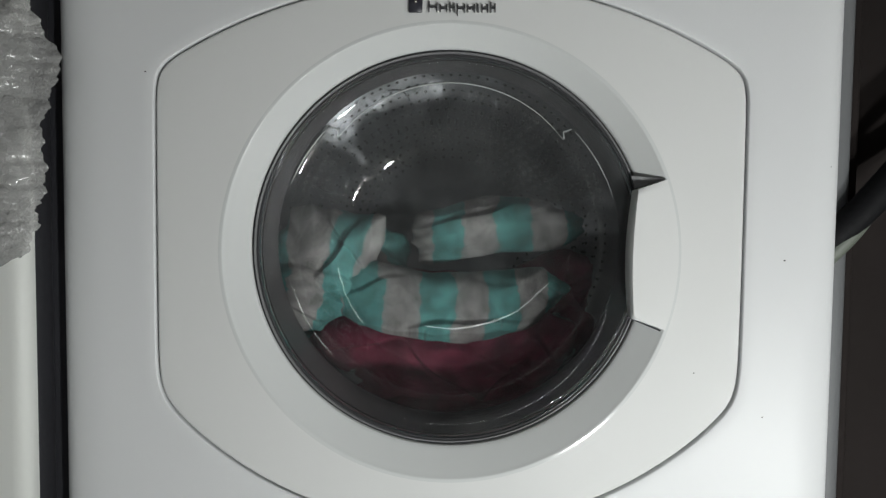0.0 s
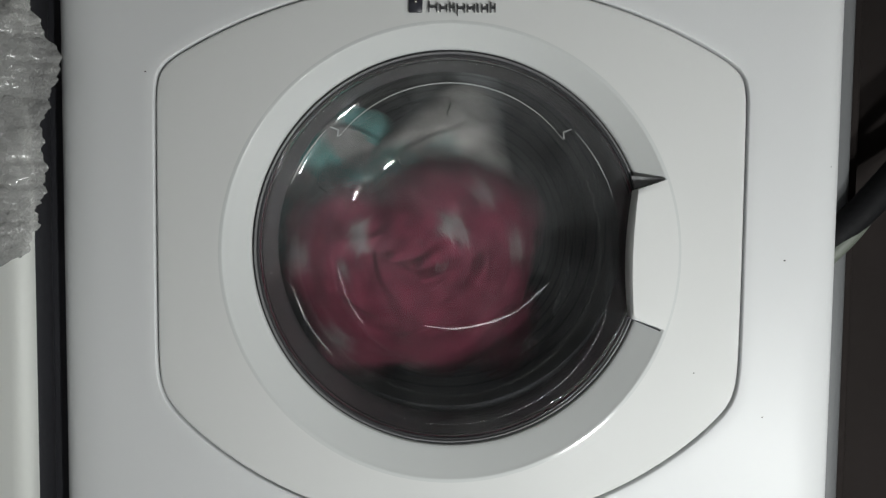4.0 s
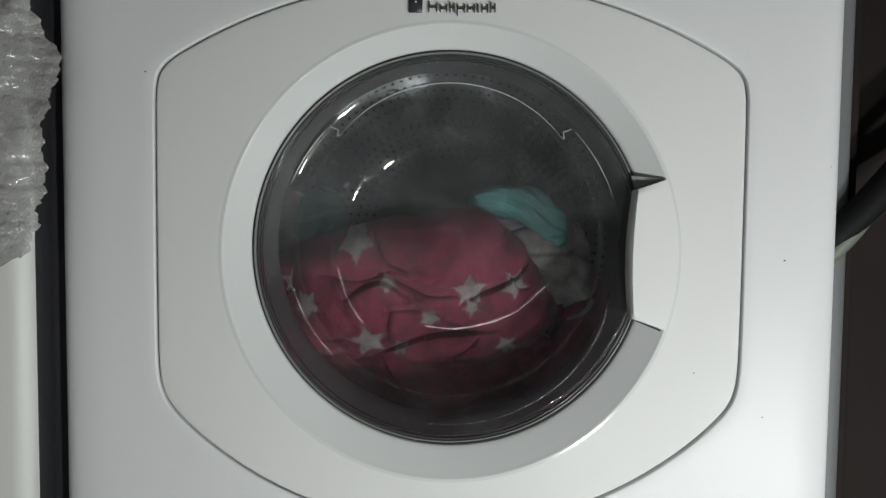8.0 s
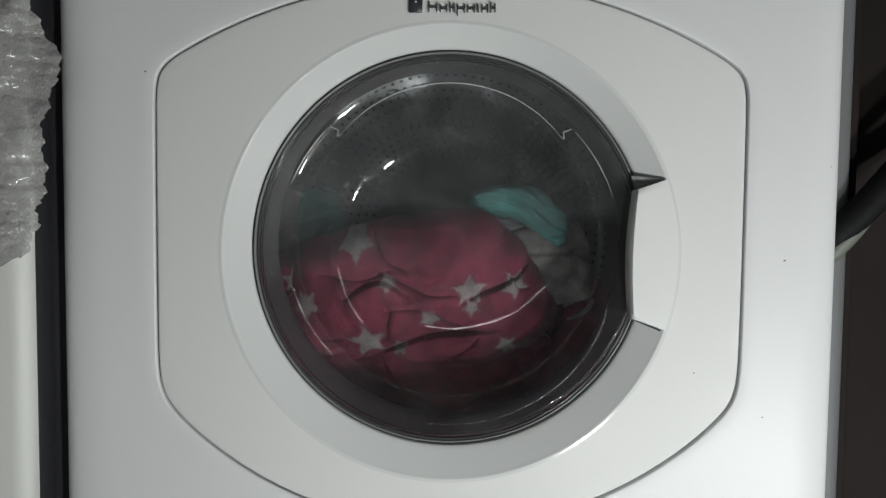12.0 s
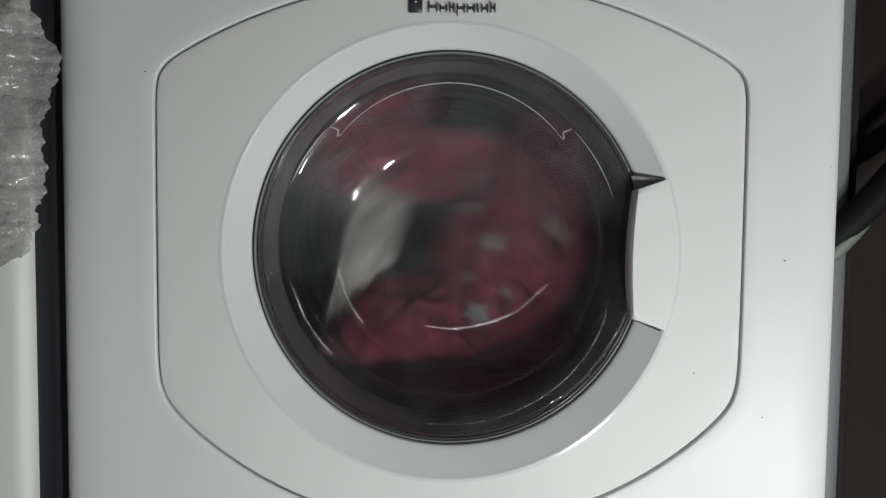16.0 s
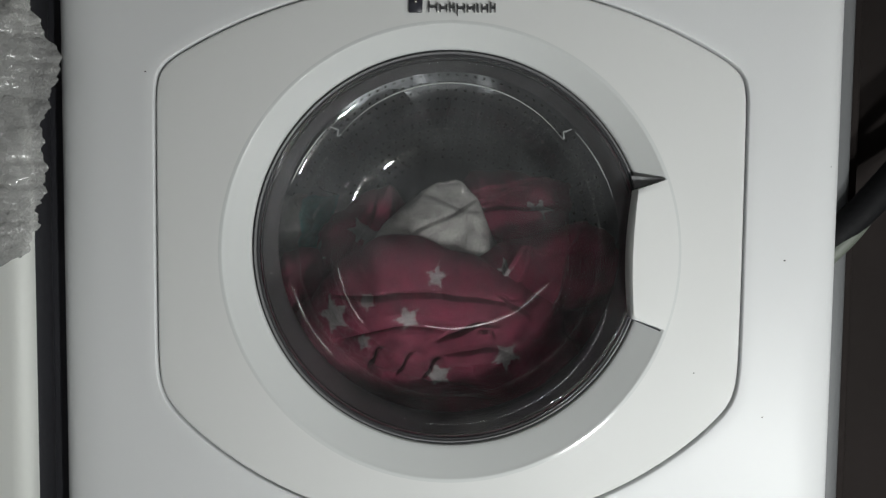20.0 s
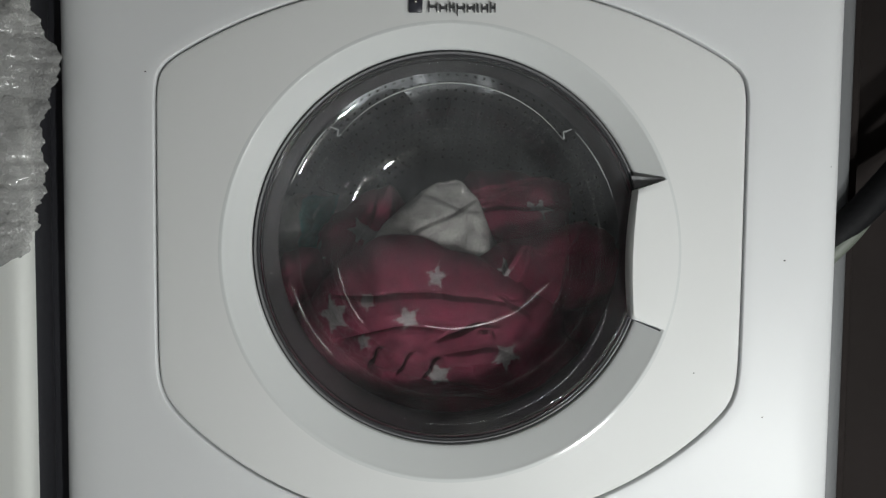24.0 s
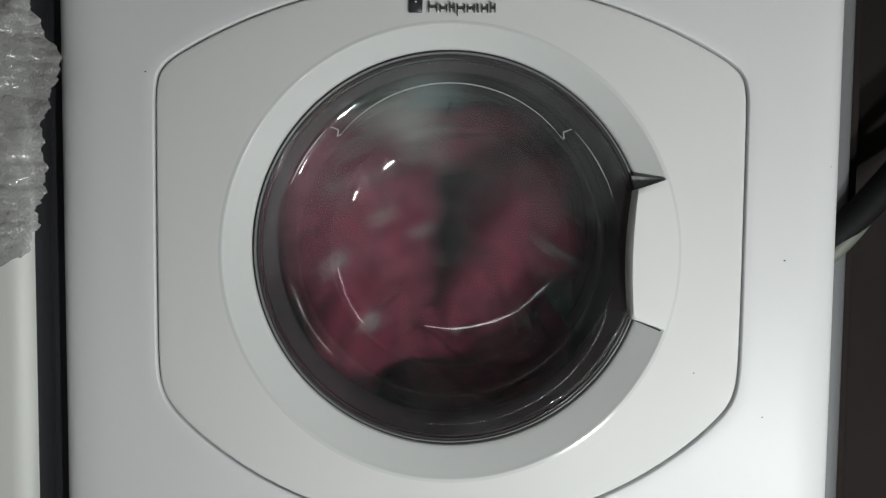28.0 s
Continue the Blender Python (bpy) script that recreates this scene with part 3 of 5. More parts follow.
# ------------------------------------------------------------------ bubble wrap
def bubble_wrap():
    m = material("bubble_film", (0.45, 0.45, 0.44), 0.16, bump=0.8, scale=130, vary=0.1, coat=0.25)
    b = m.node_tree.nodes["Principled BSDF"]
    b.inputs["Transmission Weight"].default_value = 0.4
    b.inputs["Alpha"].default_value = 0.86

    EDGE_Z = [0.40, 0.410, 0.416, 0.429, 0.445, 0.463, 0.471, 0.485, 0.525, 0.541, 0.553, 0.560, 0.566, 0.575, 0.584, 0.604, 0.70, 0.87]
    EDGE_X = [-0.330, -0.323, -0.317, -0.3045, -0.300, -0.2985, -0.294, -0.293, -0.2917, -0.2874, -0.2816, -0.2792, -0.2790, -0.2835, -0.2895, -0.2965, -0.310, -0.32]

    def edge(z):
        """The free edge of the sheet."""
        e = float(np.interp(z, EDGE_Z, EDGE_X))
        return e - 0.0055 + 0.0014 * math.sin(z * 300) + 0.0011 * math.sin(z * 710 + 1) + 0.0006 * math.sin(z * 1530)

    def place(u, z):
        """The point of the crumpled sheet, u running across it from 0 to 1."""
        x = edge(z) - 0.26 * (1 - u)
        v = (z - 0.405) / 0.46
        lift = 0.012 * noise.noise((x * 22, z * 16, 1.0)) + 0.004 * noise.noise((x * 50, z * 40, 4.0)) + 0.0005 * noise.noise((x * 330, z * 300, 2.0)) + 0.0009 * noise.noise((x * 150, z * 120, 9.0)) + 0.0035 * abs(noise.noise((x * 34 + z * 20, z * 30 - x * 12, 6.0)))
        y = -0.036 - lift - 0.012 * math.sin(u * 3.0) + 0.5 * max(0, u - 0.84) ** 2 + 0.010 * max(0.0, 1 - v / 0.06)
        return Vector((x, y, z - 0.03 * (1 - u) * max(0, 1 - v / 0.2)))

    thing = tagged(new("bubble_wrap"), "crumpled clear bubble wrap hanging over the white appliance", "bubble wrap")
    nu, nv = 130, 230
    verts = [place(i / nu, 0.405 + 0.46 * j / nv) for j in range(nv + 1) for i in range(nu + 1)]
    # the upper end folds back over the appliance's top
    verts += [Vector((v.x, v.y + 0.06, 0.866)) for v in verts[nv * (nu + 1):]]
    w = nu + 1
    faces = [(j * w + i, j * w + i + 1, (j + 1) * w + i + 1, (j + 1) * w + i) for j in range(nv + 1) for i in range(nu)]
    dress("film_sheet", from_lists(verts, faces), m, thing, "thin clear crumpled film")
    # air bubbles: flattened domes on the film
    ring, vs, fs = 10, [(0, 0, 0.26)], []
    for rr, zz in ((0.5, 0.22), (0.85, 0.12), (1.0, -0.05)):
        vs += [(rr * math.cos(2 * math.pi * k / ring), rr * math.sin(2 * math.pi * k / ring), zz) for k in range(ring)]
    fs += [(0, 1 + k, 1 + (k + 1) % ring) for k in range(ring)]
    for q in range(2):
        a = 1 + q * ring
        fs += [(a + k, a + ring + k, a + ring + (k + 1) % ring, a + (k + 1) % ring) for k in range(ring)]
    dome = from_lists([(x * 0.0043, y * 0.0043, z * 0.0043) for x, y, z in vs], fs)
    dome.materials.append(m)
    dome.polygons.foreach_set("use_smooth", [True] * len(dome.polygons))
    rng, pitch, rest_v, rest_f = random.Random(5), 0.0096, [], []
    for r in range(48):
        z = 0.41 + r * pitch * 0.87
        for c in range(26):
            u = 1 - (0.007 + (c + 0.5 * (r % 2)) * pitch) / 0.26
            if u < 0.02 or rng.random() < 0.1:
                continue
            p, n = place(u, z), (place(u + 0.004, z) - place(u - 0.004, z)).cross(place(u, z + 0.002) - place(u, z - 0.002)).normalized()
            if n.y > 0:
                n = -n
            pose_m = Matrix.Translation(p) @ n.to_track_quat("Z", "Y").to_matrix().to_4x4() @ Matrix.Diagonal((1, 1, rng.uniform(0.12, 0.45), 1))
            if p.x > -0.375 and z < 0.66:
                ob = new("air_bubble", dome)
                ob.parent, ob.matrix_basis = thing, pose_m
            else:
                base = len(rest_v)
                rest_v += [pose_m @ v.co for v in dome.vertices]
                rest_f += [tuple(base + k for k in f.vertices) for f in dome.polygons]
    tagged(dress("air_bubbles", from_lists(rest_v, rest_f), m, thing), kind="stuff")


bubble_wrap()

# ------------------------------------------------------------------ specks and suds
def specks():
    for x, z, r in ((0.2575, 0.4228, 0.0007), (-0.2325, 0.5615, 0.0007), (0.2905, 0.495, 0.0004), (0.1905, 0.3345, 0.0006), (0.2445, 0.3005, 0.0006)):
        bm = bmesh.new()
        bmesh.ops.create_icosphere(bm, subdivisions=1, radius=r, matrix=Matrix.Translation((x, -0.0004 if abs(x) > 0.23 else 0.0003, z)) @ Matrix.Diagonal((1.3, 0.5, 0.8, 1)))
        tagged(part("dust_speck", bm, SPECK, None), "tiny dark speck on the white panel", "speck", group="specks on the panel")


specks()

# ------------------------------------------------------------------ laundry
class Waves:
    """Smooth random relief as a sum of plane waves."""
    def __init__(self, rng, n, lo, hi):
        self.w = [(rng.uniform(lo, hi), rng.uniform(0, 2 * math.pi), rng.uniform(0, 2 * math.pi)) for _ in range(n)]

    def __call__(self, x, z):
        s = 0
        for k, a, p in self.w:
            s = s + np.sin(k * (x * math.cos(a) + z * math.sin(a)) + p)
        return s / len(self.w) ** 0.5


def crumple(w, h, t, seed, folds=7, rough=1.0, along=0.0, spread=0.5, curl=0.0, taper=0.0, fold_height=0.0085, outline=0.1, peak=0.0, sag=0.0, stripe=1.0, shift=0.0, flat=3.2, front=(), rear=(), stars=((), ()), puff=0.0, boxy=0.45):
    """A bunched piece of cloth, w x h metres and t thick: two faces with overlapping folds, closed along an uneven rim."""
    rng = random.Random(seed)
    nu, nv = (400, 260) if w > 0.24 else (190, 130)
    U, V = np.meshgrid(np.linspace(-1, 1, nu), np.linspace(-1, 1, nv))
    X, Z = U * np.sqrt(1 - V * V / 2), V * np.sqrt(1 - U * U / 2)
    rho, ang = np.hypot(X, Z), np.arctan2(Z, X)
    k = 1 + outline * (np.sin(2 * ang + rng.uniform(0, 6)) * 0.5 + np.sin(3 * ang + rng.uniform(0, 6)) * 0.5 + np.sin(5 * ang + rng.uniform(0, 6)) * 0.35 + np.sin(9 * ang + rng.uniform(0, 6)) * 0.22 + np.sin(17 * ang + rng.uniform(0, 6)) * 0.1)
    box = (np.maximum(np.abs(np.cos(ang)), np.abs(np.sin(ang)))) ** -boxy
    px, pz = X * w / 2 * k * box, Z * h / 2 * k * box * (1 + taper * X)
    px = px * (1 - peak * (Z * 0.5 + 0.5))
    pz = pz + sag * (X * X - 0.35)
    dome = np.sqrt(np.maximum(0, 1 - rho ** flat)) * t / 2
    mask = np.maximum(0, 1 - rho ** 8)
    sides, tex = [], []
    for side in (-1, 1):
        big, mid_, small = Waves(rng, 5, 25, 60), Waves(rng, 6, 60, 130), Waves(rng, 9, 130, 300)
        hgt = 0.005 * rough * big(px, pz) + 0.0029 * rough * mid_(px, pz) + 0.0011 * rough * small(px, pz)
        du, dv = np.zeros_like(px), np.zeros_like(px)
        for n in range(folds):
            a = along + rng.gauss(0, spread) + math.pi / 2
            if rng.random() < 0.5:
                a += math.pi
            ca, sa = math.cos(a), math.sin(a)
            o = rng.uniform(-0.42, 0.42) * (abs(ca) * w + abs(sa) * h)
            q = -px * sa + pz * ca
            bend = rng.uniform(0.005, 0.012) * np.sin(q * rng.uniform(14, 32) + rng.uniform(0, 6)) + 0.0013 * np.sin(q * rng.uniform(90, 160) + rng.uniform(0, 6))
            s = px * ca + pz * sa - o + bend
            reach, mid = rng.uniform(0.5, 0.95) * max(w, h) / 2, rng.uniform(-0.25, 0.25) * max(w, h)
            live = np.clip(1.4 - np.abs(q - mid) / reach * 1.2, 0, 1) ** 0.7
            step = np.clip(s / 0.0055 + 0.5, 0, 1)
            step = step * step * (3 - 2 * step)
            A, L = fold_height * rng.uniform(0.6, 1.25), rng.uniform(0.012, 0.035)
            hgt = hgt + live * A * (step * np.exp(-np.maximum(s, 0) / L) - 0.8 * (1 - step) * np.exp(np.minimum(s, 0) / 0.0032))
            du, dv = du + live * step * rng.uniform(-0.012, 0.012), dv + live * step * rng.uniform(-0.012, 0.012)
        apart = np.full_like(px, 0.05)
        for x0, z0, x1, z1, bend, A, L in (front if side < 0 else rear):
            # a crease from one end to the other; the cloth on its far side laps over
            n = math.hypot(x1 - x0, z1 - z0)
            cx, cz = (x1 - x0) / n, (z1 - z0) / n
            q = ((px - x0) * cx + (pz - z0) * cz) / n
            s = -(px - x0) * cz + (pz - z0) * cx + bend * np.sin(math.pi * np.clip(q, 0, 1)) + 0.0014 * np.sin(q * 7 + bend * 900)
            s = s * (1 if L > 0 else -1)
            live = np.clip(np.minimum(q + 0.15, 1.15 - q) / 0.4, 0, 1)
            live = live * live * (3 - 2 * live)
            step = np.clip(s / 0.0019 + 0.5, 0, 1)
            step = step * step * (3 - 2 * step)
            hgt = hgt + live * A * (step * np.exp(-np.maximum(s, 0) / abs(L)) - 2.4 * (1 - step) * np.exp(np.minimum(s, 0) / 0.0019))
            du, dv = du + live * step * rng.uniform(-0.003, 0.003), dv + live * step * rng.uniform(-0.003, 0.003)
            apart = np.minimum(apart, np.hypot(s, np.maximum(0, np.abs(q - 0.5) - 0.5) * n))
        # the cloth swells between its creases
        hgt = hgt + puff * (1 - np.exp(-apart / 0.011))
        hgt = 0.018 * np.tanh(hgt / 0.018)
        y = side * (dome + mask * hgt) + curl * ((px / w) ** 2 * 4 - (pz / h) ** 2 * 2)
        sides.append(np.stack([px, y, pz], -1).reshape(-1, 3))
        tex.append(np.stack([px * 1.15 * stripe + du * min(1, stripe) + shift + seed * 0.37 + (0.5 if side > 0 else 0), pz * 1.15 + dv + seed * 0.11], -1).reshape(-1, 2))
    idx = np.arange(nu * nv).reshape(nv, nu)
    rim = np.zeros((nv, nu), bool)
    rim[0], rim[-1], rim[:, 0], rim[:, -1] = True, True, True, True
    back = idx + nu * nv
    back_map = np.where(rim, idx, back)
    quad = lambda g: np.stack([g[:-1, :-1], g[:-1, 1:], g[1:, 1:], g[1:, :-1]], -1).reshape(-1, 4)
    f_front, f_back = quad(idx), quad(back_map)[:, ::-1]
    keep = np.concatenate([np.arange(nu * nv), back[~rim].ravel()])
    new_id = np.full(2 * nu * nv, -1)
    new_id[keep] = np.arange(len(keep))
    verts = np.concatenate(sides)[keep]
    faces = np.concatenate([new_id[f_front], new_id[f_back]])
    me = from_lists(verts.tolist(), faces.tolist())
    if stars[0]:
        marks = []
        for s_, (y_side, spots) in enumerate(zip(sides, stars)):
            X2, Z2, amount = y_side[:, 0], y_side[:, 2], np.zeros(len(y_side))
            for sx, sz, size, turn in spots:
                r, a = np.hypot(X2 - sx, Z2 - sz), np.arctan2(Z2 - sz, X2 - sx) + turn
                a = np.abs((a + math.pi / 5) % (2 * math.pi / 5) - math.pi / 5)
                ri = 0.5 * size
                ex, ez = ri * math.cos(math.pi / 5) - size, ri * math.sin(math.pi / 5)
                inside = (ex * r * np.sin(a) - ez * (r * np.cos(a) - size)) / math.hypot(ex, ez)
                inside = inside + 0.0011 * np.sin(X2 * 900 + Z2 * 500) * np.sin(Z2 * 1100 - X2 * 300)
                amount = np.maximum(amount, np.clip(inside / 0.0016 + 0.4, 0, 1))
            marks.append(amount)
        me.attributes.new("print", "FLOAT", "POINT").data.foreach_set("value", np.concatenate(marks)[keep].astype(np.float32))
    uv = me.uv_layers.new(name="cloth")
    loops = np.concatenate([tex[0][f_front.ravel()], tex[1][quad(idx)[:, ::-1].ravel()]])
    uv.data.foreach_set("uv", loops.ravel().astype(np.float32))
    return me


HEART = (AX, 0.134, AZ)      # where the laundry's frame of reference sits, just behind the glass
blanket = tagged(new("star_blanket"), "crumpled wet red terry blanket with pale stars, tumbling in the drum", "blanket")
towel = tagged(new("striped_towel"), "crumpled wet teal and white striped towel in the drum", "towel")
cloth = tagged(new("cream_cloth"), "crumpled wet cream cotton cloth in the drum", "cloth")
for thing in (blanket, towel, cloth):
    thing.location = HEART

FOLDS = {}


def fold(key, thing, mat, **kw):
    FOLDS[key] = dress("fold", crumple(**kw), mat, thing)


fold("R1", blanket, RED_PRINT, w=0.248, h=0.156, t=0.095, boxy=0.28, seed=3, folds=3, along=0.05, spread=0.3, taper=0.16, fold_height=0.0035, rough=0.9, flat=3.2, outline=0.12, puff=0.008,
     front=[(-0.082, 0.027, -0.020, 0.033, 0.004, 0.0048, 0.020), (-0.028, 0.033, 0.040, 0.012, 0.004, 0.0052, 0.018), (-0.060, 0.006, -0.005, 0.010, -0.014, 0.0048, -0.018),
            (-0.024, -0.033, -0.022, -0.001, 0.002, 0.0040, 0.014), (-0.022, -0.002, 0.053, -0.020, -0.005, 0.0050, 0.018), (-0.030, -0.050, 0.075, -0.022, -0.006, 0.0054, -0.022),
            (0.055, 0.008, 0.115, 0.040, 0.003, 0.0054, -0.018), (0.086, 0.032, 0.107, 0.015, 0.003, 0.0040, 0.012), (0.030, -0.057, 0.060, -0.027, 0.002, 0.0040, 0.014),
            (-0.108, -0.022, -0.065, -0.033, 0.003, 0.0036, 0.014), (-0.035, 0.064, -0.005, 0.034, 0.004, 0.0036, 0.016)],
     rear=[(0.104, 0.027, -0.054, 0.049, 0.005, 0.005, 0.022), (0.087, -0.007, 0.004, 0.019, 0.01, 0.0052, -0.018), (0.06, -0.03, 0.05, -0.005, 0.002, 0.004, 0.012), (0.033, -0.03, 0.022, -0.005, 0.002, 0.0042, 0.012),
           (0.009, -0.03, -0.002, -0.007, 0.002, 0.004, 0.012), (0.001, 0.009, -0.046, 0.028, 0.003, 0.0048, 0.014), (-0.031, 0.022, -0.046, 0.018, 0.003, 0.0036, 0.01),
           (-0.008, -0.003, -0.059, 0.003, 0.003, 0.004, 0.014), (-0.046, 0.051, -0.076, 0.035, 0.002, 0.0044, 0.014)],
     stars=([(-0.050, 0.058, 0.018, 0.2), (0.053, 0.019, 0.017, 0.9), (0.094, 0.021, 0.014, 0.3), (-0.020, 0.023, 0.010, 0.5), (0.017, -0.011, 0.011, 0.1), (-0.039, -0.033, 0.019, 0.7),
             (-0.093, 0.002, 0.013, 0.2), (0.055, 0.0015, 0.009, 0.4), (-0.011, -0.042, 0.009, 0.8), (0.088, -0.037, 0.012, 0.4)],
            [(0.0315, 0.0275, 0.012, 0.2), (0.07, 0.034, 0.008, 0.6), (0.098, 0.0125, 0.016, 0.3), (-0.003, -0.022, 0.013, 0.1), (0.012, 0.062, 0.01, 0.9), (-0.061, 0.002, 0.014, 0.5), (0.068, -0.0027, 0.008, 0.2)]))
fold("R2", blanket, RED_STARS, w=0.235, h=0.105, t=0.08, seed=8, folds=8, along=0.0, spread=0.9, sag=0.02)
fold("R3", blanket, RED_STARS, w=0.125, h=0.085, t=0.06, seed=13, folds=6, along=-0.2)
fold("R4", blanket, RED_STARS, w=0.11, h=0.10, t=0.06, seed=21, folds=5, along=0.5)
fold("R5", blanket, RED_STARS, w=0.20, h=0.085, t=0.06, seed=34, folds=7, along=-0.1)
fold("R6", blanket, RED_STARS, w=0.12, h=0.075, t=0.05, seed=55, folds=5, along=0.2)
fold("R7", blanket, RED_STARS, w=0.235, h=0.15, t=0.06, seed=61, folds=7, along=0.3)
fold("T1", towel, TEAL_STRIPES, w=0.215, h=0.075, t=0.06, seed=4, folds=4, along=0.1, spread=0.3, fold_height=0.0055, sag=0.022)
fold("T2", towel, TEAL_STRIPES, w=0.165, h=0.058, t=0.05, seed=9, folds=4, along=0.1, spread=0.3, fold_height=0.0055, sag=-0.008)
fold("T3", towel, TEAL_STRIPES, w=0.10, h=0.115, t=0.06, seed=15, folds=8, along=0.6, spread=1.0, outline=0.16)
fold("T4", towel, TEAL_STRIPES, w=0.16, h=0.10, t=0.03, seed=22, folds=6, along=0.0, curl=0.01)
fold("T5", towel, TEAL_STRIPES, w=0.17, h=0.125, t=0.06, seed=27, folds=12, along=0.5, spread=1.2, outline=0.14)
fold("T6", towel, TEAL_STRIPES, w=0.10, h=0.038, t=0.03, seed=40, folds=3, along=0.1, spread=0.3, fold_height=0.004, sag=-0.022, stripe=0.1, shift=-0.045)
fold("W1", cloth, CREAM_CLOTH, w=0.20, h=0.125, t=0.024, seed=6, folds=4, along=0.1, spread=0.4, peak=0.72, fold_height=0.004, outline=0.05, boxy=0.1)
fold("W2", cloth, CREAM_CLOTH, w=0.215, h=0.062, t=0.04, seed=11, folds=6, along=0.05, spread=0.35, outline=0.1)

# ------------------------------------------------------------------ how the laundry tumbles
# lying still: x, z, depth in centimetres from the porthole's axis, then spin, tip and turn in degrees
STILL_FIRST = {
    "R1": (-1.2, -14.3, 8.5, 0, 0, 0),
    "R2": (-0.1, -11.2, 2.6, 0, 14, 0),
    "R3": (8.3, -9.6, 6.0, -30, 0, 0),
    "R4": (-8.7, -11.3, 5.0, 20, 0, 0),
    "R5": (0.6, -15.4, 5.5, 0, 0, 0),
    "R6": (9.5, -5.7, 8.5, -20, 0, 0),
    "R7": (-0.7, -11.6, 14.0, 0, 0, 0),
    "T1": (-0.4, -5.5, 0.6, 2, 0, 0),
    "T2": (4.5, 1.2, 3.2, -8, 0, 0),
    "T3": (-12.0, -2.4, 1.4, 10, 0, 0),
    "T4": (-10.9, -5.5, 4.5, -30, 0, 0),
    "T5": (-11.7, -7.4, 10.0, 0, 0, 0),
    "T6": (-11.4, 0.2, 3.4, -15, 0, 0),
    "W1": (-9.5, -11.6, 13.0, 0, 0, 0),
    "W2": (-14.4, -8.9, 12.0, 40, 0, 0),
}
STILL_SECOND = {
    "R1": (-3.4, -4.8, 0.9, 0, 12, 0),
    "R2": (-2.4, -12.2, 3.2, 2, 24, 0),
    "R3": (3.9, -8.4, 4.0, -25, 0, 0),
    "R4": (-13.9, -5.3, 2.2, -20, 0, 0),
    "R5": (-1.9, -3.2, 6.0, 3, 0, 0),
    "R6": (5.0, -11.5, 8.0, -30, 0, 0),
    "R7": (8.4, -12.5, 6.0, -25, 0, 0),
    "T1": (0.6, -10.3, 14.0, 0, 0, 0),
    "T2": (-9.8, -10.6, 15.0, 0, 0, 0),
    "T3": (-15.2, -0.2, 8.0, 0, 0, 180),
    "T4": (4.3, -8.7, 12.0, 0, 0, 0),
    "T5": (1.9, -11.1, 15.0, 0, 0, 0),
    "T6": (7.4, 2.9, 2.6, 20, 0, 0),
    "W1": (9.4, -3.3, 4.8, 30, 0, 0),
    "W2": (-4.6, -13.2, 15.0, 0, 0, 0),
}
STILL_THIRD = {
    "R1": (-0.6, -8.0, 0.6, 8, 16, 180),
    "R2": (-0.6, -13.4, 3.4, 4, 24, 0),
    "R3": (6.6, 3.0, 6.5, 8, 0, 0),
    "R4": (-8.0, -0.7, 6.0, -30, 0, 0),
    "R5": (7.6, -4.0, 1.6, -24, 0, 0),
    "R6": (-13.2, -6.9, 4.5, 60, 0, 0),
    "R7": (8.4, -8.9, 9.5, -35, 0, 0),
    "T1": (-9.6, -11.7, 14.0, 0, 0, 0),
    "T2": (-14.6, -4.0, 13.0, 40, 0, 0),
    "T3": (-15.9, -1.0, 11.0, 0, 0, 0),
    "T4": (4.4, -11.4, 13.0, 0, 0, 0),
    "T5": (-2.0, -13.1, 15.0, 0, 0, 0),
    "T6": (-9.7, -14.5, 15.0, 0, 0, 0),
    "W1": (-0.8, -0.2, 2.6, 10, 0, 0),
    "W2": (-2.0, -11.8, 15.0, 0, 0, 0),
}
# middle of the rolling heap: seconds, x, z in centimetres
HEAP = [(0.5, -0.1, -11.1), (0.8, -2.8, -10.0), (1, -6.7, -7.8), (1.25, -8.3, -5.7), (1.5, -6.2, -2.9), (1.8, -2.9, -2.9), (2, -1.5, -1.8), (2.3, -6.2, -5.6), (2.5, -8.3, -2.9), (2.8, -1.8, -0.1), (3, 1.1, 1.0), (3.2, -7.8, -6.2), (3.5, -3.5, -1.2), (4.5, -4.0, -2.3), (5.5, -2.4, -2.3), (6, -4.2, -1.5), (6.5, -5.6, -1.8), (6.85, -3.7, -5.1)]
HEAP += [(12.25, -2.9, -5.6), (12.6, -1.2, -4.5), (13.5, 0.9, -2.8), (14.5, 2.5, -1.2), (14.8, 0.3, 0.4), (15, 0.4, -5.3), (15.2, 4.2, -2.2), (15.5, 3.6, -1.2), (15.8, -1.3, -0.1), (16, 2.0, 1.0), (16.2, -0.2, -0.1), (16.5, 2.5, -1.2), (16.8, -0.7, -2.3), (17, -0.5, -0.7), (17.2, 3.6, -2.8), (17.5, 3.1, -0.9), (18, 1.2, -3.1), (18.5, 2.6, -3.6), (18.7, -1.2, -6.7), (24.25, -1.2, -6.7), (24.6, -2.3, -6.2), (25, -1.8, -5.0), (25.5, -5.6, -6.7), (26, -4.3, -1.2), (26.5, -4.8, -5.1), (27, -3.2, -1.2), (27.5, -4.0, -4.0), (28, -1.8, -2.0)]
FIRST, SECOND, THIRD = (0.5, 6.85), (12.25, 18.7), (24.25, 28.0)     # the three spells of turning


def heap(t):
    """Where the middle of the rolling heap lies at t."""
    ts = [r[0] for r in HEAP]
    return float(np.interp(t, ts, [r[1] for r in HEAP])), float(np.interp(t, ts, [r[2] for r in HEAP]))


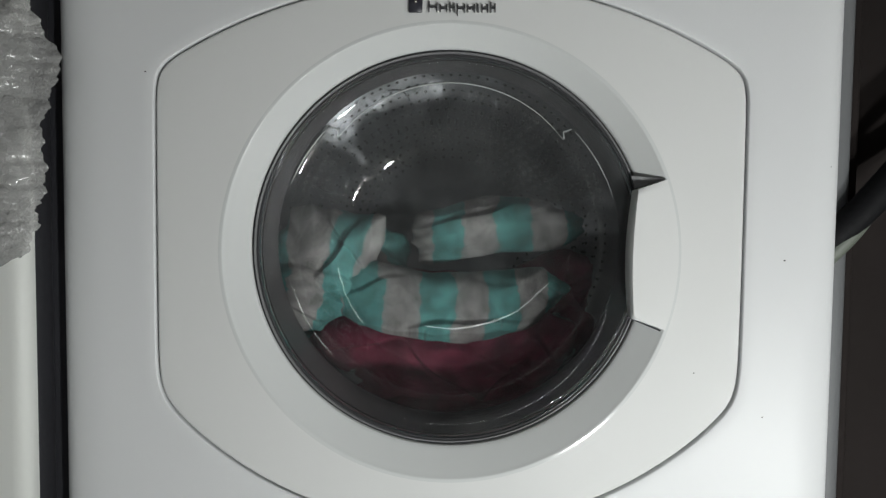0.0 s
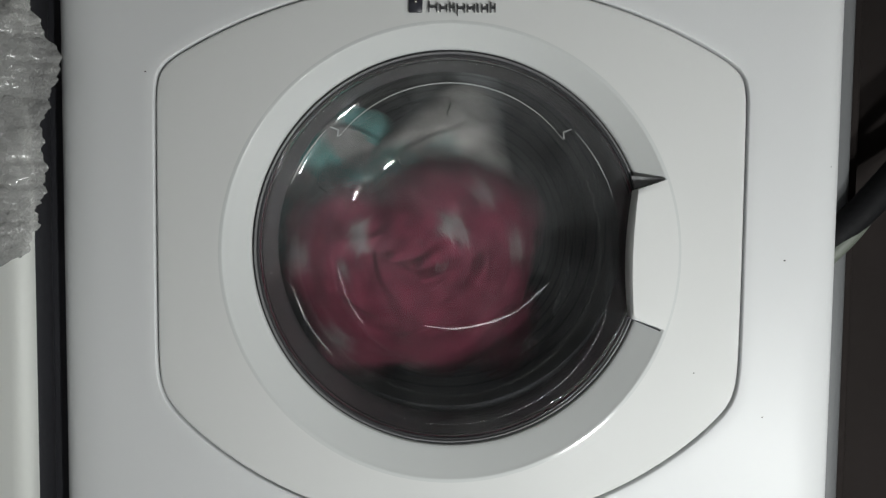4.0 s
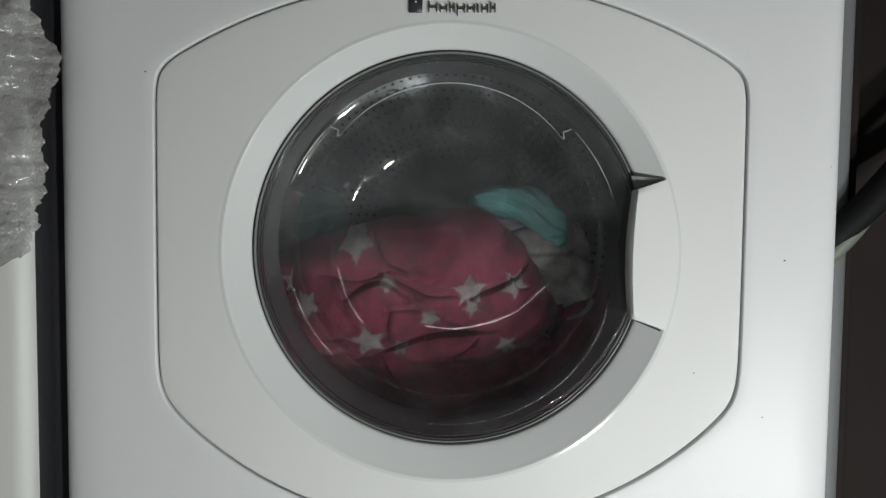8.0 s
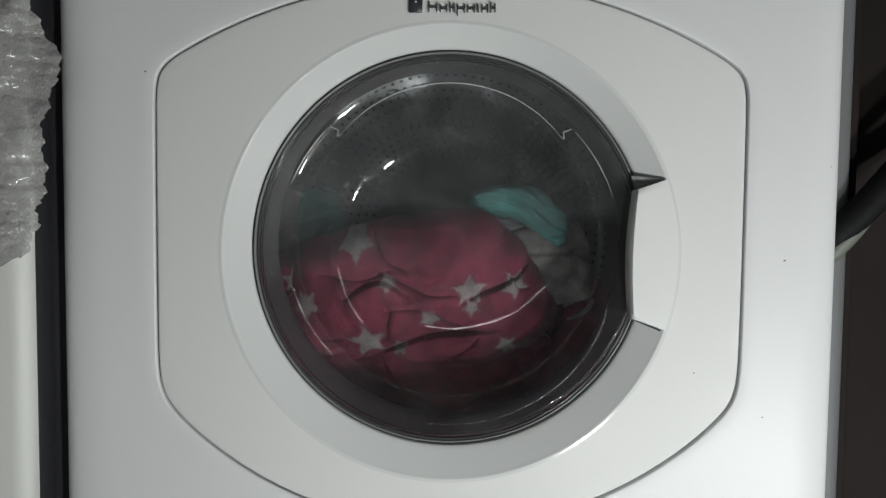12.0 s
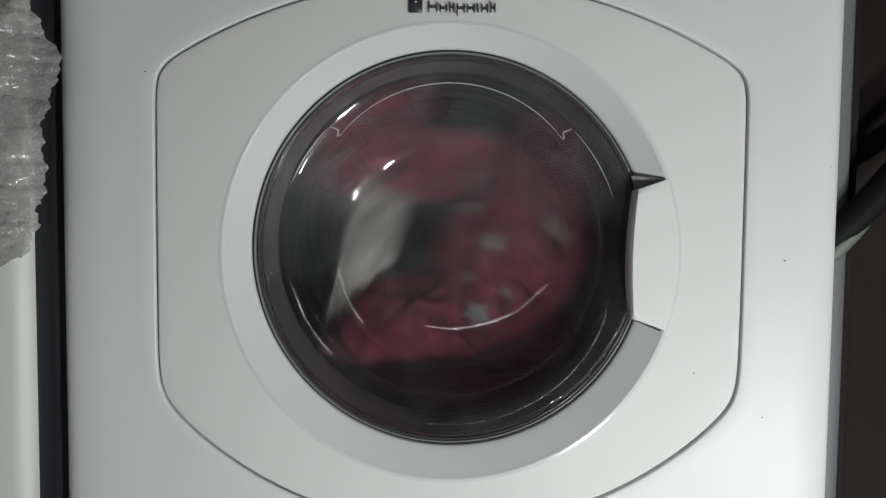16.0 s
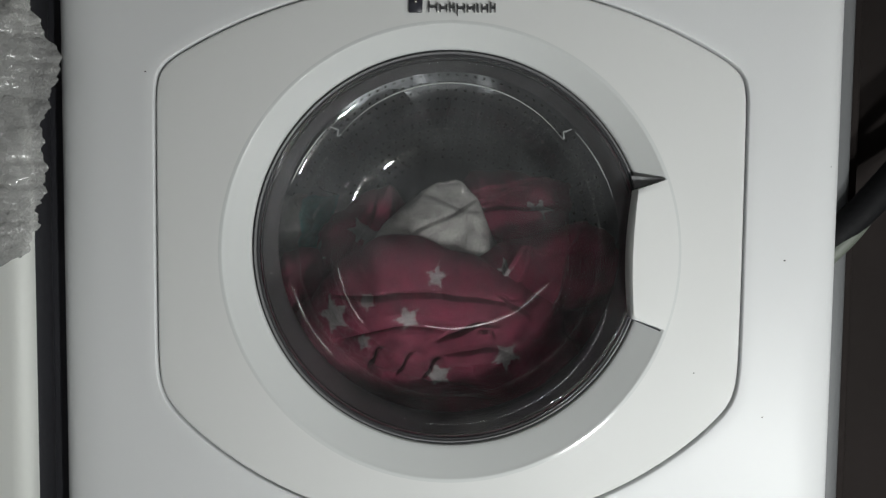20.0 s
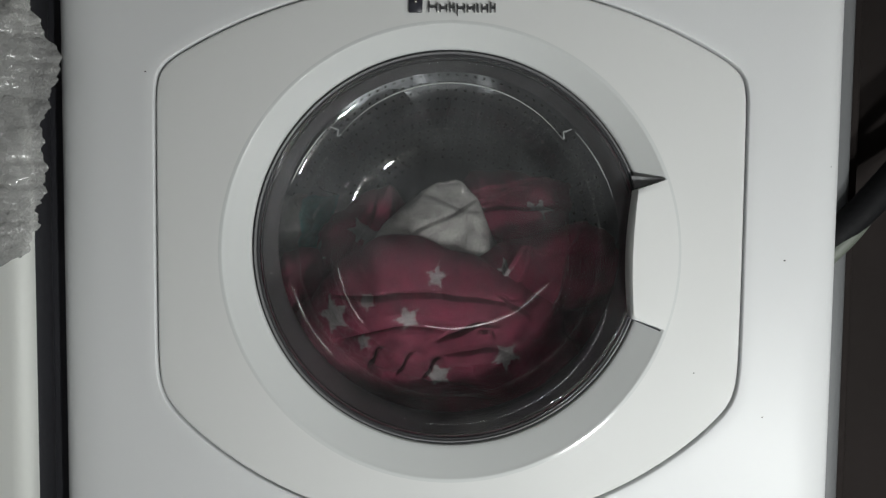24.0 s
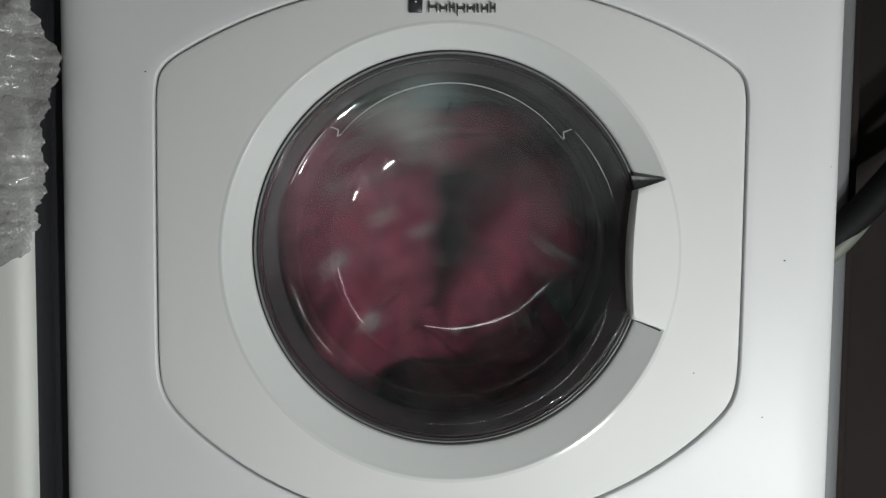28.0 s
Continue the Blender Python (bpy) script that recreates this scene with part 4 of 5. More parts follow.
def at(x, z, d, spin, tip, turn):
    """A pose in the laundry's space: centimetres, and degrees clockwise as seen from the door."""
    return Matrix.Translation((x / 100, d / 100, z / 100)) @ Matrix.Rotation(radians(spin), 4, "Y") @ Matrix.Rotation(radians(tip), 4, "X") @ Matrix.Rotation(radians(turn), 4, "Z")


# how the heap lies at single moments of the tumbling: degrees it turns in a second, then x, z, depth and spin of the folds that show
LAYS = {
    1.0: (60, {"T5": (-5.3, 2.4, 0.8, 30), "T1": (-1.0, -2.5, 1.5, 35), "T3": (1.4, 2.4, 1.5, 20), "T2": (1.4, -5.5, 2.0, 38), "T4": (-9.0, 6.0, 4.0, -30), "W2": (-7.2, 9.1, 3.0, -20),
                "R1": (-6.5, -7.4, 3.0, 40), "R2": (-4.1, -9.8, 2.5, 30), "R4": (-11.4, -2.5, 4.0, 0), "R5": (-8.4, -5.5, 3.0, 60), "R7": (-7.2, -8.0, 9.0, 0), "R3": (-3.5, -11.0, 4.0, 0), "R6": (-9.6, -8.6, 5.0, 0)}),
    2.0: (130, {"R1": (-1.7, -1.3, 1.0, 35), "R7": (0.5, -9.5, 6.0, 0), "R5": (2.0, 3.0, 3.0, 42), "R2": (-1.0, -6.2, 3.0, 15), "R3": (-9.0, -0.7, 2.0, 80), "R4": (-7.8, 4.2, 5.0, 0), "R6": (-2.9, -8.6, 3.0, 10),
                "W2": (3.2, 8.5, 5.0, 50), "W1": (0.8, 11.5, 6.5, 45), "T3": (-13.3, -1.3, 5.0, 10)}),
    3.0: (320, {"R7": (2.0, -9.8, 6.5, -10), "R1": (0.8, 2.4, 2.2, -50), "R5": (9.3, 1.8, 3.0, -60), "R2": (6.3, -3.1, 3.0, -40), "R4": (-5.3, -4.3, 2.0, 0), "R3": (5.0, 9.1, 4.0, 0), "R6": (3.2, -7.4, 4.0, -20),
                "T3": (-9.6, 6.1, 3.0, 20), "T5": (-10.2, -0.7, 6.0, 60), "W2": (-6.5, 1.8, 1.0, -65), "W1": (-5.3, 8.5, 2.4, -40)}),
    6.0: (150, {"R1": (-4.1, -2.5, 1.5, 15), "R2": (-1.7, -7.4, 1.0, 0), "R5": (-12.0, 1.2, 2.0, -60), "R7": (-0.5, -10.2, 6.0, 5), "R4": (-11.4, -3.7, 2.0, 0), "R3": (3.2, -1.9, 2.0, 50), "R6": (3.8, -5.5, 2.5, 60),
                "T1": (5.1, 4.2, 1.0, 62), "T2": (8.1, 5.5, 5.0, 60), "T4": (6.3, 10.3, 6.0, 40), "T3": (8.7, -0.7, 6.0, 0), "T5": (3.2, 9.1, 8.0, 30), "W1": (-7.2, 10.3, 8.0, 0)}),
    15.0: (-250, {"R1": (-1.7, -4.9, 1.0, -5), "R7": (1.5, -9.8, 6.0, -5), "R2": (-1.0, -7.4, 1.5, 0), "R5": (6.3, 1.8, 4.0, -30), "R3": (8.7, 0.6, 3.0, 20), "R4": (-9.6, -4.3, 3.0, 0), "R6": (7.5, -4.9, 3.0, -30),
                  "W2": (-2.9, 6.7, 1.5, -35), "W1": (4.5, 9.7, 3.0, -30), "T1": (-9.6, 7.9, 4.0, -50), "T3": (-11.4, 3.6, 6.0, 0)}),
    16.0: (-320, {"R7": (1.5, -11.0, 7.0, 0), "R1": (8.1, 1.8, 2.0, -65), "R2": (-0.5, -8.6, 3.5, 0), "R5": (0.6, 7.6, 4.0, 5), "R3": (-7.2, 10.3, 5.0, -30), "R4": (6.5, 5.5, 4.0, 0), "R6": (7.2, -2.5, 1.5, -50),
                  "W2": (-8.0, 0.5, 5.5, -80), "W1": (-9.0, 3.2, 12.0, -60)}),
    17.0: (-150, {"R1": (-1.0, 0.6, 1.0, -30), "R7": (1.5, -9.0, 6.0, -10), "R2": (0.8, -3.7, 2.0, -25), "R5": (-10.8, -1.3, 3.0, -30), "R3": (8.7, 3.6, 2.0, -50), "R4": (-6.5, -6.1, 1.5, 0), "R6": (7.5, -2.5, 2.0, -40),
                  "W2": (2.6, 11.6, 4.0, -25), "W1": (-4.7, 9.7, 4.0, -30)}),
    18.0: (-100, {"R1": (-0.4, -1.9, 0.8, -12), "R7": (1.0, -9.5, 5.5, -8), "R2": (-1.0, -6.2, 1.5, -8), "R5": (3.8, 1.2, 3.0, -18), "R3": (8.1, 0.0, 2.0, -20), "R4": (-8.4, -4.9, 3.0, 0), "R6": (6.3, -5.5, 2.5, -30),
                  "W2": (0.8, 6.7, 1.2, -28), "W1": (5.1, 9.1, 3.0, -20)}),
    25.0: (100, {"R1": (-2.2, -4.6, 0.8, 8), "R7": (0.0, -9.5, 5.5, 5), "R2": (-1.7, -9.0, 3.0, 0), "R5": (3.6, -1.6, 2.5, 15), "R4": (-10.8, -2.5, 3.0, 0), "R3": (6.3, -0.7, 3.0, 30), "R6": (-9.6, -6.2, 3.0, 20),
                 "W1": (9.3, -2.5, 3.0, 60), "T5": (-6.8, 5.0, 2.4, 0), "T1": (-3.6, 3.0, 2.2, -5), "T4": (-11.4, 2.6, 4.0, -20), "T2": (-0.8, 4.6, 3.0, 10), "T3": (-11.4, 1.8, 5.0, 0)}),
    26.0: (170, {"R1": (-5.3, -2.5, 1.0, 35), "R7": (-1.5, -9.8, 5.5, 10), "R2": (-4.7, -6.2, 2.0, 20), "R5": (-1.7, 2.4, 3.0, 45), "R4": (-12.0, 0.6, 2.5, 0), "R3": (-12.0, 6.1, 4.0, -40), "R6": (-10.2, -6.2, 3.0, 30),
                 "W2": (2.6, 0.6, 1.5, 52), "W1": (-2.3, 6.1, 3.0, 45), "T3": (-6.5, 10.9, 6.0, 0)}),
    27.0: (280, {"R1": (-0.4, -0.7, 1.5, 45), "R7": (0.0, -9.8, 6.0, 10), "R5": (-10.2, 1.8, 2.5, 75), "R2": (-2.3, -6.2, 2.0, 15), "R4": (-7.2, -4.3, 1.8, 0), "R3": (-4.1, 7.9, 4.0, -20), "R6": (5.1, -4.3, 2.0, 60),
                 "W2": (6.3, 6.1, 5.0, 50), "W1": (2.6, 8.5, 6.0, 45)}),
    28.0: (280, {"R1": (-8.8, -1.2, 1.2, 80), "R7": (0.5, -10.0, 6.5, 5), "R5": (5.6, -0.5, 1.2, -65), "R2": (-2.3, -8.4, 4.0, 0), "R4": (-8.4, -6.1, 1.5, 0), "R3": (7.6, 1.8, 2.0, 40), "R6": (2.6, 10.3, 7.0, 0),
                 "T3": (-4.1, 12.2, 7.0, 0), "W2": (-8.4, 10.3, 6.0, -30), "W1": (0.0, -12.0, 13.0, 0)}),
}


def laid(key, k):
    """A key drawn towards the lay of the heap round its moment, which goes on turning as one."""
    t, x, z, d, spin, tip, turn = k
    for pt, (rate, poses) in LAYS.items():
        far = abs(t - pt)
        if key not in poses or far > 0.36:
            continue
        w = 1.0 if far < 0.11 else 0.5 + 0.5 * math.cos(math.pi * (far - 0.11) / 0.25)
        qx, qz, qd, qs = poses[key]
        (hx, hz), a = heap(pt), radians(rate * (t - pt))
        hz -= 9
        rx, rz = qx - hx, qz - hz
        gx, gz = hx + rx * math.cos(a) + rz * math.sin(a), hz - rx * math.sin(a) + rz * math.cos(a)
        gs = qs + rate * (t - pt)
        x, z, d = x + (gx - x) * w, z + (gz - z) * w, d + (qd - d) * w
        lack = gs - spin
        spin += (lack - 180 * round(lack / 180)) * w
    return (t, x, z, d, spin, tip, turn)


def play(key, keys):
    """Walks a fold through keys (t, x, z, d, spin, tip, turn), with rows every tenth of a second while the drum turns."""
    ts = [k[0] for k in keys]
    stops = sorted({round(n / 10, 1) for t0, t1 in (FIRST, SECOND, THIRD) for n in range(int(t0 * 10), int(t1 * 10) + 4) if n <= 280} | {0.0, 28.0})
    rows, last = [], None
    for t in stops:
        k = laid(key, (t, *[float(np.interp(t, ts, [q[i] for q in keys])) for i in range(1, 7)]))
        if last:
            n = max(1, math.ceil(max(abs(k[i] - last[i]) for i in (4, 5, 6)) / 70))
            for j in range(1, n):
                f = j / n
                rows.append((last[0] + (k[0] - last[0]) * f, at(*[last[i] + (k[i] - last[i]) * f for i in range(1, 7)])))
        rows.append((k[0], at(*k[1:])))
        last = k
    walk(FOLDS[key], rows)


def near(value, goal):
    """value plus whole turns, closest to goal."""
    return value + 360 * round((goal - value) / 360)


def sweep(key, first_a, first_b, second, third):
    """A fold that is carried over the top: it leans along its way round the axis."""
    one, two, three = STILL_FIRST[key], STILL_SECOND[key], STILL_THIRD[key]
    keys = [(0.0, *one), (0.5, *one)]

    def carry(rows, way):
        # the lean follows the angle round the heap; what it lacks at the start fades
        t0, ang = rows[0][0], None
        for t, x, z, d, *more in rows:
            hx, hz = heap(t)
            a = math.degrees(math.atan2(x - hx, z - hz + 3.0))
            if ang is None:
                ang, lack = a, (keys[-1][4] - a + 90) % 180 - 90
                base = keys[-1][4] - lack - a
            else:
                step = (way * (a - ang)) % 360
                ang += way * (step if step < 300 else step - 360)
            keys.append((t, x, z, d, (more[0] if more else 0) + ang + base + lack * max(0.0, 1 - (t - t0) / 0.8), 6 * math.sin(t * 5 + x), 8 * math.sin(t * 3 + z)))

    def settle(t0, t1, still):
        s = near(still[3], keys[-1][4])
        keys.extend([(t0, *still[:3], s, *still[4:]), (t1, *still[:3], s, *still[4:])])

    carry(first_a + first_b, 1)
    settle(7.05, 12.2, two)
    carry(second, -1)
    settle(18.85, 24.2, three)
    carry(third, 1)
    if keys[-1][0] < 28.0:
        keys.append((28.0, *keys[-1][1:]))
    play(key, keys)


def roll(key, one_way, two_way, three_way, spins=()):
    """A fold of the heap that rolls near the bottom: each way gives the turns, the radius in centimetres and the depth."""
    stills = (STILL_FIRST[key], STILL_SECOND[key], STILL_THIRD[key], None)
    keys = [(0.0, *stills[0]), (FIRST[0] - 0.05, *stills[0])]
    for n, (spell, way, (turns, radius, depth)) in enumerate(zip((FIRST, SECOND, THIRD), (1, -1, 1), (one_way, two_way, three_way))):
        start, goal, (t0, t1) = keys[-1], stills[n + 1], spell
        cx, cz = heap(t0)
        a0, r0 = math.degrees(math.atan2(start[1] - cx, start[2] - cz)), math.hypot(start[1] - cx, start[2] - cz)
        a1, s1 = a0 + way * 360 * turns, start[4] + way * 360 * turns
        r1, d1, e1 = radius, depth, start[6]
        if goal:
            ex, ez = heap(t1)
            a1 = near(math.degrees(math.atan2(goal[0] - ex, goal[1] - ez)), a1)
            s1, r1, d1, e1 = near(goal[3], s1), math.hypot(goal[0] - ex, goal[1] - ez), goal[2], goal[5]
        steps = int((t1 - t0) / 0.12)
        for j in range(1, steps + 1):
            f = j / steps
            t = t0 + (t1 - t0) * f
            go = min(1.0, (t - t0) / 0.7)
            stop = min(1.0, (t1 - t) / 0.5) if goal else 1.0
            # gathers speed over the first second
            p, top = (2, 2, 3)[n], t1 - t0 - 1 + 1 / (2, 2, 3)[n]
            g = ((t - t0) ** p / p if t - t0 < 1 else t - t0 - 1 + 1 / p) / top
            spin = start[4] + (s1 - start[4]) * g
            if spins:
                ts, vs = [t0] + [k[0] for k in spins[n]], [start[4]] + [start[4] - stills[n][3] + k[1] for k in spins[n]]
                if goal:
                    s1 = near(goal[3], vs[-1] + way * 300)
                    ts, vs = ts + [t1], vs + [s1]
                spin = float(np.interp(t, ts, vs))
            rr = radius * (1 + 0.18 * math.sin(t * 4.1 + depth))
            mixed = (r0 * (1 - go) + rr * go) * stop + r1 * (1 - stop)
            d = (start[3] * (1 - go) + depth * go) * stop + d1 * (1 - stop)
            a = radians(a0 + (a1 - a0) * g)
            cx, cz = heap(t)
            x, z = cx + mixed * math.sin(a) * 1.05, cz + mixed * math.cos(a) * 0.9
            q = min(1.0, max(0.0, (f - 0.12) / 0.2))
            if abs(e1 - start[6]) > 90:
                d += 10 * math.sin(math.pi * q)
            keys.append((t, x, z, d, spin, start[5] * (1 - go) + 10 * math.sin(t * 3.3 + radius) * go * stop, start[6] + (e1 - start[6]) * q))
        if goal:
            keys.append((t1 + 0.12, *goal[:3], s1, *goal[4:]))
            keys.append(((SECOND, THIRD, THIRD)[n][0] - 0.05, *goal[:3], s1, *goal[4:]))
    play(key, keys)


def turn_drum():
    rows, a = [(0.0, 0.0), (0.5, 0.0)], 0.0
    for (t0, t1), way in ((FIRST, 1), (SECOND, -1), (THIRD, 1)):
        rows.append((t0 - 0.05, a))
        n = int((t1 - t0) / 0.15)
        for j in range(1, n + 1):
            ease = min(1.0, j / 5) * (min(1.0, (n - j + 1) / 4) if t1 < 28 else 1.0)
            a += way * 54 * ease
            rows.append((t0 + (t1 - t0) * j / n, a))
    walk(drum, [(t, Matrix.Translation((AX, 0.11, AZ)) @ Matrix.Rotation(radians(s), 4, "Y")) for t, s in rows])


def motions():
    turn_drum()
    roll("R1", (6, 1.0, 2), (6, 1.0, 2), (3.4, 1.0, 2),
         (((1.0, 35), (2.0, 380), (3.0, 680), (4.0, 1040), (5.0, 1420), (6.0, 1810)), ((13.0, -150), (14.5, -800), (15.0, -1080), (16.0, -1500), (17.0, -1832), (18.0, -2177)), ((24.6, 10), (25.0, 22), (25.5, 140), (26.0, 390), (27.0, 745), (28.0, 1085))))
    roll("R2", (6, 5.0, 1), (6, 5, 1), (3.4, 5, 1))
    roll("R3", (6, 7.0, 0.5), (6, 7, 0.5), (3.4, 7, 0.5))
    roll("R4", (6, 7.0, 0.6), (6, 7, 0.6), (3.4, 7, 0.6))
    roll("R5", (6, 6, 0.9), (6, 6, 0.9), (3.4, 6, 0.9))
    roll("R6", (6, 7, 0.3), (6, 7, 0.3), (3.4, 7, 0.3))
    roll("R7", (6, 3, 9), (6, 3, 9), (3.4, 3, 9))
    sweep("T1", [(0.8, -1.8, -3.9, 0.6), (1, -3.4, -1.2, 0.4), (1.2, -0.2, -3.3, 0.4), (1.4, 3.1, -7.1, 1.0), (1.6, 1.7, -12.6, 6.0), (1.85, -11.8, -11.2, 11.0), (2.1, -13.6, 1.2, 7.0), (2.3, -5.1, 4.7, 0.8), (2.5, 5.2, -0.5, 0.6), (2.7, -1.8, -12.4, 5.0), (2.9, -13.8, -4.7, 8.0), (3.1, -5.6, 5.2, 1.0), (3.3, 5.7, -0.6, 0.8), (3.5, 2.4, -13.2, 9.0)],
          [(3.8, -13.9, -7.3, 9.0), (4.1, -5.1, 6.9, 1.0), (4.35, 5.8, -1.1, 1.0), (4.7, -9.1, -12.1, 9.0), (5, -5.7, 6.9, 1.0), (5.3, 5.9, -2.8, 2.0), (5.6, -12.1, -7.2, 9.0), (5.8, -3.1, 9.8, 4.0), (6, 6.0, 5.4, 1.8), (6.2, 7.1, 2.1, 4.0), (6.5, 3.7, -11.2, 12.0)],
          [(12.9, 8.5, -6.0, 11.0), (13.2, 4.8, 7.1, 5.0), (13.45, -8.4, 6.9, 2.0), (13.7, -12.1, -8.5, 9.0), (14, 5.6, -11.2, 12.0), (14.25, 7.8, 5.5, 6.0), (14.5, -3.5, 8.5, 1.4), (14.65, -10.5, 3.6, 1.4), (14.8, -14.4, -1.0, 5.0), (15, -6.9, -13.9, 12.0), (15.3, 9.0, 1.4, 11.0), (15.45, -8.7, 8.6, 4.0), (15.6, -13.1, 3.6, 4.0), (15.9, -5.7, -14.1, 13.0), (16.2, 6.5, 2.6, 11.0), (16.35, -2.0, 10.3, 3.0), (16.5, -8.4, 5.2, 1.4), (16.65, -13.9, -0.4, 5.0), (16.9, -1.9, -14.0, 13.0), (17.1, 6.1, 7.2, 6.0), (17.25, -3.0, 8.0, 2.0), (17.45, -9.4, 1.4, 1.4), (17.65, -13.9, -8.5, 9.0), (17.9, 5.6, -8.8, 13.0), (18.15, 4.8, 8.8, 5.0), (18.3, -5.1, 5.3, 1.4), (18.48, -10.6, 3.6, 2.0)],
          [(24.6, -13.5, 0.1, 6.0), (24.8, -10.8, 4.7, 3.0), (25, -6.2, 5.2, 1.2), (25.25, -1.3, 4.2, 0.8), (25.5, -0.8, 2.1, 0.8), (25.7, 3.1, -2.3, 2.0), (25.9, 0.6, -13.6, 11.0), (26.2, -14.3, -5.0, 11.0), (26.4, -5.9, 7.5, 4.0), (26.55, 2.5, 5.4, 2.0), (26.8, 5.8, -0.1, 2.0), (27, 1.8, -12.3, 11.0), (27.25, -13.1, -2.6, 11.0), (27.45, -0.3, 10.4, 4.0), (27.6, 5.3, 7.1, 3.0), (27.8, 6.7, -6.1, 11.0), (28, -7.0, -14.1, 13.0)])
    sweep("T2", [(0.8, 1.5, -0.2, 3.0), (1, 0.3, 0.4, 2.0), (1.2, 4.8, -5.0, 2.0), (1.4, 6.1, -9.1, 3.0), (1.6, -4.3, -13.9, 9.0), (1.9, -13.6, -3.5, 7.0), (2.1, -13.3, 5.3, 5.0), (2.3, 1.4, 9.2, 3.0), (2.5, 9.1, 0.5, 2.0), (2.7, -7.4, -13.4, 4.0), (2.9, -14.8, -8.2, 7.0), (3.1, -9.7, 9.1, 3.0), (3.3, 6.9, 5.4, 3.0), (3.5, 5.4, -10.7, 9.0)],
          [(3.8, -12.4, -11.2, 11.0), (4.1, -8.8, 9.3, 5.0), (4.35, 7.7, 1.5, 4.0), (4.7, -6.8, -14.9, 11.0), (5, -9.8, 8.6, 4.0), (5.3, 7.8, 0.4, 5.0), (5.6, -14.3, -3.8, 11.0), (5.8, 0.3, 11.1, 6.0), (6, 9.4, 0.4, 4.0), (6.3, 9.1, -0.2, 6.0), (6.6, 8.0, 0.3, 7.0)],
          [(12.83, 9.6, -6.8, 13.0), (13.13, 5.5, 8.1, 7.0), (13.38, -9.5, 7.7, 4.0), (13.63, -13.7, -9.5, 11.0), (13.93, 6.3, -12.6, 14.0), (14.18, 8.8, 6.2, 8.0), (14.43, -4.0, 9.6, 3.4), (14.58, -11.9, 4.0, 3.4), (14.73, -16.3, -1.1, 7.0), (14.93, -7.8, -15.6, 14.0), (15.23, 10.2, 1.6, 13.0), (15.38, -9.8, 9.7, 6.0), (15.53, -14.8, 4.0, 6.0), (15.83, -6.5, -15.8, 15.0), (16.13, 7.4, 2.9, 13.0), (16.28, -2.2, 11.6, 5.0), (16.43, -9.5, 5.9, 3.4), (16.58, -15.6, -0.5, 7.0), (16.83, -2.2, -15.8, 15.0), (17.03, 6.8, 8.1, 8.0), (17.18, -3.4, 9.0, 4.0), (17.38, -10.7, 1.6, 3.4), (17.58, -15.7, -9.5, 11.0), (17.83, 6.3, -9.9, 15.0), (18.08, 5.4, 10.0, 7.0), (18.23, -5.8, 5.9, 3.4), (18.41, -12.0, 4.0, 4.0)],
          [(24.8, -13.5, 5.3, 6.0), (25, -0.3, 7.0, 3.0), (25.3, 3.6, 5.4, 2.0), (25.6, 4.3, -5.2, 3.0), (25.9, -5.7, -13.9, 12.0), (26.3, -11.2, 8.2, 6.0), (26.5, 3.0, 5.9, 2.0), (26.7, 9.1, 2.7, 2.0), (27, -1.9, -13.8, 12.0), (27.4, -5.5, 11.6, 6.0), (27.5, 3.1, 12.8, 5.0), (27.7, 8.9, 2.7, 5.0), (28, 0.6, -12.5, 12.0)])
